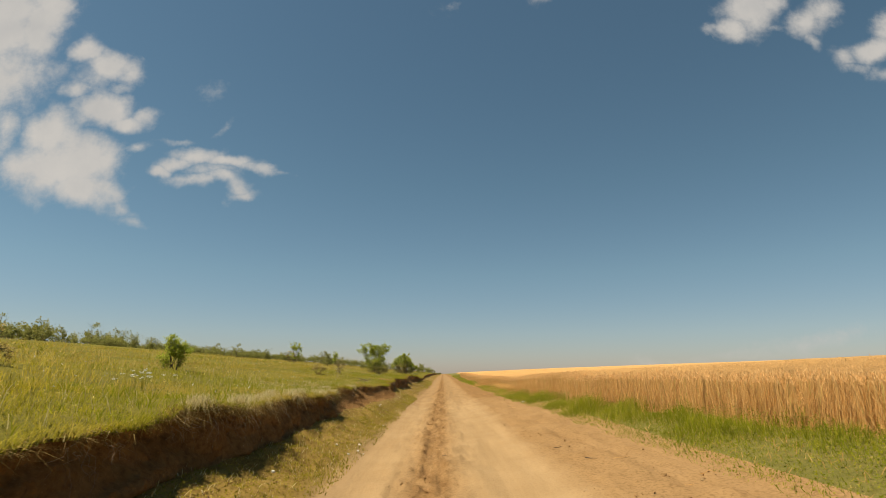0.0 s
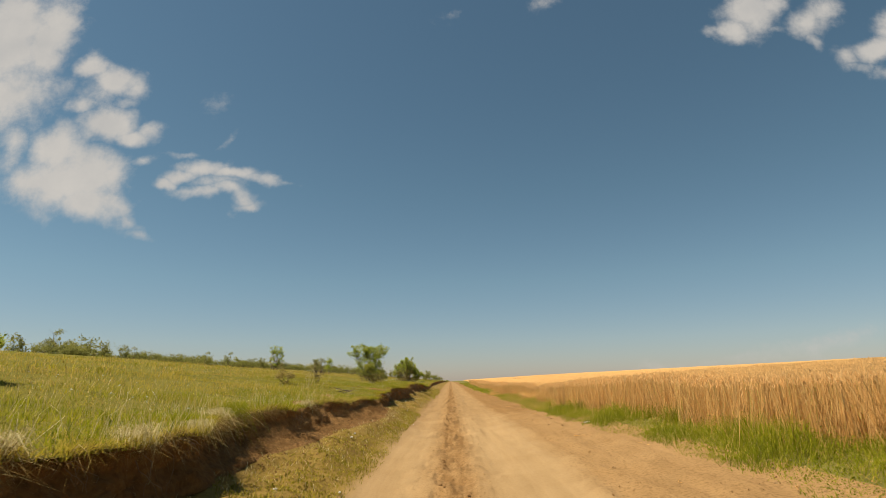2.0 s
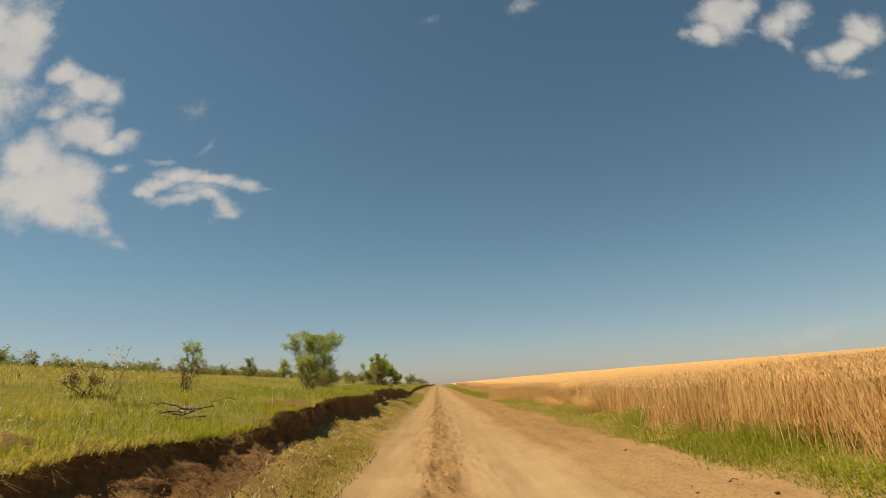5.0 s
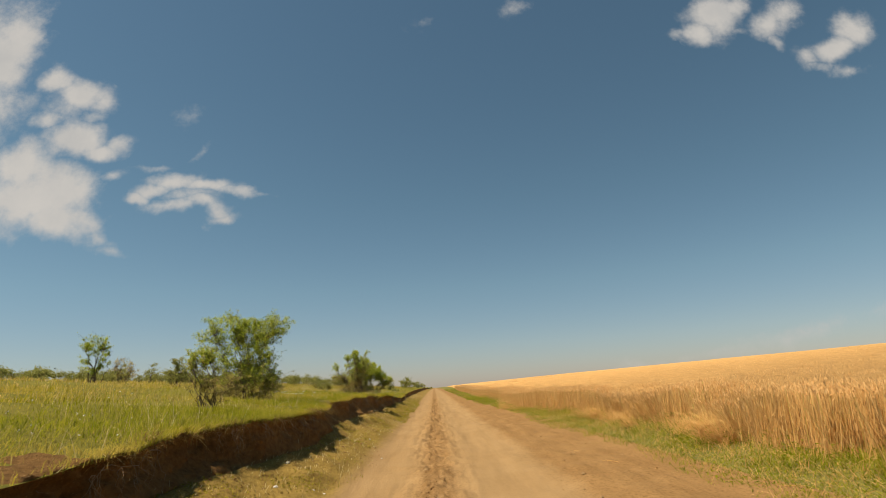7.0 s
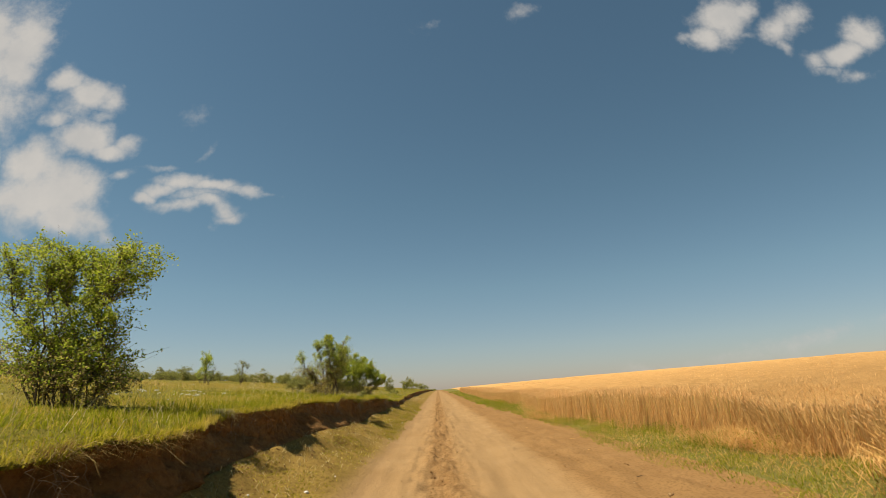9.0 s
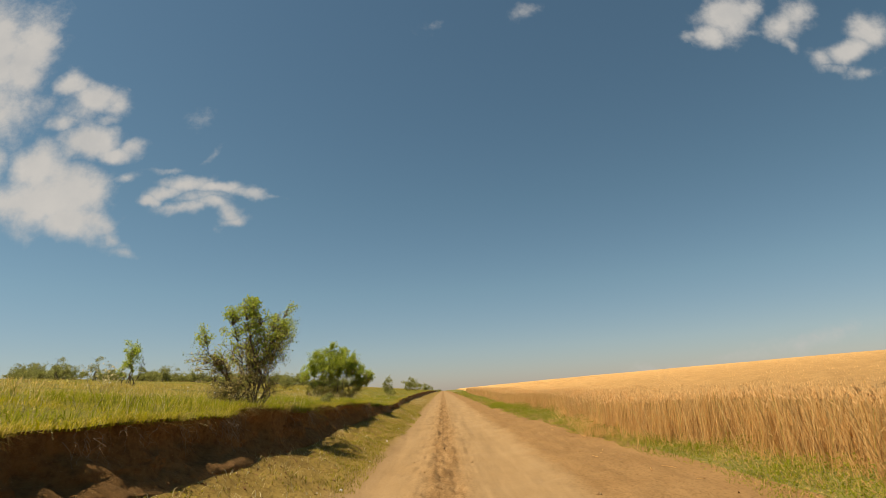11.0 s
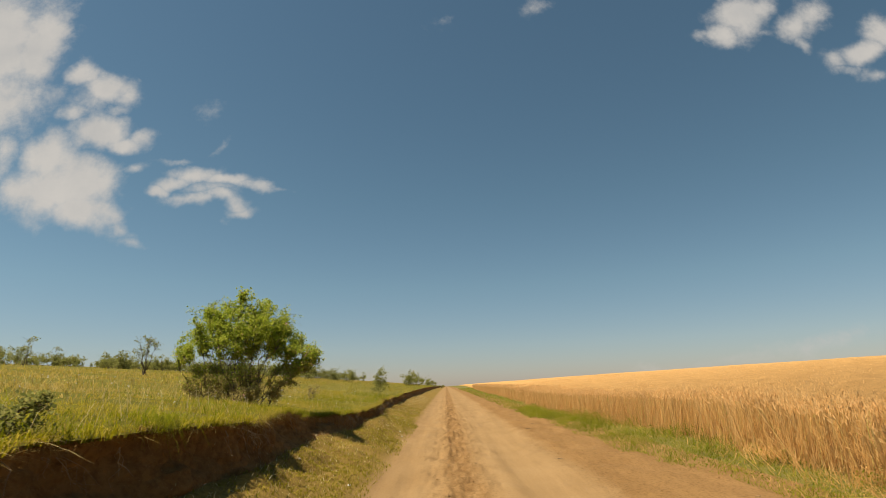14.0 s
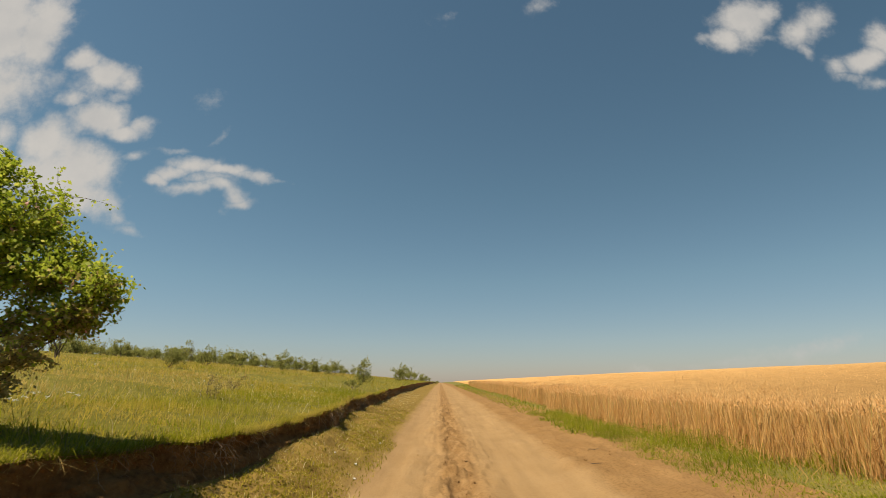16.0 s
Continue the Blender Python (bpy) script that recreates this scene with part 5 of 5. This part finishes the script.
sheaf(4.25, 31.3, 130, 0.75, "sheaf of bent pale wheat leaning out over the verge")
sheaf(4.1, 34.6, 70, 0.6, "small sheaf of beaten wheat at the field edge")
sheaf(4.35, 37.3, 90, 0.6, "sheaf of beaten wheat at the field edge")
sheaf(3.75, 48.6, 90, 0.5, "low sheaf of broken wheat at the field edge")
sheaf(3.95, 53.2, 60, 0.45, "low sheaf of broken wheat at the field edge")

# dead branches and a tall dry weed in the pasture
root = tagged(new("fallen_branch"), "heap of dead brown branches in the grass", "branch")
for i in range(9):
    a = Vector((rnd.gauss(0, 0.18), rnd.gauss(0, 0.12), rnd.uniform(0.02, 0.12)))
    b = a + Vector((rnd.uniform(0.2, 0.55) * rnd.choice((-1, 1)), rnd.gauss(0, 0.2), rnd.uniform(-0.03, 0.14)))
    V, Fc = tube(crooked(a, b, rnd, 5, 0.07), [0.014 * (1 - 0.13 * k) for k in range(6)], 5)
    part("branch", V, Fc, BARK, root, "", True)
stand(root, -3.25, 23.6)


def dry_weed(x, y, tall, count, label, heads=120):
    root = tagged(new("dry_weed"), label, "weed")
    for i in range(count):
        b = Vector((rnd.gauss(0.12, 0.16), rnd.gauss(0, 0.16), tall * rnd.uniform(0.6, 1.1)))
        V, Fc = tube(crooked((b.x * 0.1, b.y * 0.1, -0.03), b, rnd, 4, 0.03, 0.06), [0.006, 0.005, 0.004, 0.003, 0.002], 4)
        part("stalk", V, Fc, DRY, root)
    P = np.stack([rn.normal(0.08, 0.13, heads), rn.normal(0, 0.13, heads), rn.uniform(0.3, 1.05, heads) * tall], 1)
    part("seed_heads", *leaves_at(P, 0.035, rn), DRY, root)["kind"] = "stuff"
    return stand(root, x, y)


dry_weed(-4.5, 24.1, 0.75, 9, "tall pale dry weed bending over the grass")
dry_weed(-4.9, 44.0, 0.5, 6, "pale dry weed beside the tall shrub")


def tussock(x, y, count, long, mat, label, over):
    """Blades arching from one foot, farther out on the side of the bank's edge."""
    go = rn.normal(0, 1, (count, 2)) * [0.6, 0.8] + [over, 0]
    root = np.stack([rn.normal(0, 0.06, count), rn.normal(0, 0.08, count), np.full(count, -0.03)], 1)
    V, Fc = blade_arrays(root, rn.uniform(0.5, 1.0, count) * long, rn.uniform(0.003, 0.006, count), go * 0.7, rn, 0.35)
    B = V.reshape(-1, 5, 3)
    B[:, 4, 2] -= np.linalg.norm(B[:, 4, :2] - root[:, :2], axis=1) * rn.uniform(0.5, 1.5, count)
    ob = tagged(new("tussock", mesh_of("tussock", B.reshape(-1, 3), Fc, mat)), label, "grass")
    return stand(ob, x, y)


edge = lambda y, back: float(lip_x(np.array([y]))[0]) - back
tussock(edge(13.7, 0.12), 13.7, 420, 0.36, TUFT, "large green grass tussock arching over the bank edge", 0.9)
tussock(edge(13.0, 0.1), 13.0, 260, 0.28, DRY, "pale dry grass tussock arching over the bank edge", 0.9)
tussock(edge(50.4, 0.1), 50.4, 260, 0.22, TUFT, "green grass tussock at the bank edge", 0.7)
tussock(edge(47.0, 0.1), 47.0, 300, 0.26, TUFT, "green grass tussock drooping over the bank edge", 0.8)
for k, (y, back, long) in enumerate(((5.6, 0.1, 0.26), (6.4, 0.16, 0.3), (7.1, 0.1, 0.28), (8.0, 0.14, 0.32), (8.9, 0.1, 0.3), (9.7, 0.15, 0.26), (10.8, 0.1, 0.28), (11.6, 0.12, 0.24), (16.8, 0.1, 0.24), (36.3, 0.1, 0.2))):
    tussock(edge(y, back), y, 220, long, DRY, "pale dry grass tussock leaning over the bank edge", 0.55)

# small wild flowers in the grass
rn = np.random.RandomState(31)
for nm, mat, n, size, label in (("yellow_flowers", PETAL_Y, 1500, 0.015, "tiny yellow wild flowers in the meadow grass"), ("white_flowers", PETAL_W, 900, 0.014, "tiny white wild flowers in the meadow grass")):
    y = rn.uniform(0, 72, n)
    x = lip_x(y) - 0.1 - rn.exponential(2.0, n)
    keep = rough_noise(x * 0.7, y * 0.5, 131 if nm[0] == "y" else 141, 2) > 0.1
    x, y = x[keep], y[keep]
    P = np.stack([x, y, land_z(x, y) + rn.uniform(0.12, 0.3, len(x))], 1)
    bits = [leaves_at(P + rn.normal(0, 0.003, P.shape), size, rn) for k in range(3)]
    stuff(nm, *joined(bits), mat, label, "flowers")


def umbel(x, y, count, spread, tall, label):
    root = tagged(new("wildflower"), label, "flower")
    heads, canes = [], []
    for i in range(count):
        p = Vector((rnd.gauss(0, spread), rnd.gauss(0, spread), tall * rnd.uniform(0.7, 1.1)))
        canes.append(tube(crooked((p.x * 0.4, p.y * 0.4, -0.02), p, rnd, 3, 0.04), [0.003, 0.0025, 0.002, 0.0015], 3))
        Q = np.array(tuple(p)) + rn.normal(0, 1, (16, 3)) * np.array([0.014, 0.014, 0.003])
        heads.append(leaves_at(Q, 0.014, rn))
    part("stem", *joined(canes), LUSH, root)["kind"] = "stuff"
    part("blossom", *joined(heads), PETAL_W, root, "white flower heads")["kind"] = "stuff"
    return stand(root, x, y)


umbel(-3.6, 6.9, 18, 0.12, 0.3, "clump of white wild flowers in meadow grass")
umbel(3.0, 18.8, 5, 0.05, 0.05, "low white wild flower at the verge edge")
umbel(-3.75, 57.2, 8, 0.2, 0.2, "white wild flowers under the rose shrub")
umbel(-3.75, 47.2, 7, 0.25, 0.18, "white wild flowers near the bank edge")
umbel(-3.9, 36.7, 16, 0.32, 0.2, "white wild flowers beneath the broad shrub")
umbel(-3.6, 37.6, 10, 0.3, 0.16, "scattered white wild flowers in the meadow grass")
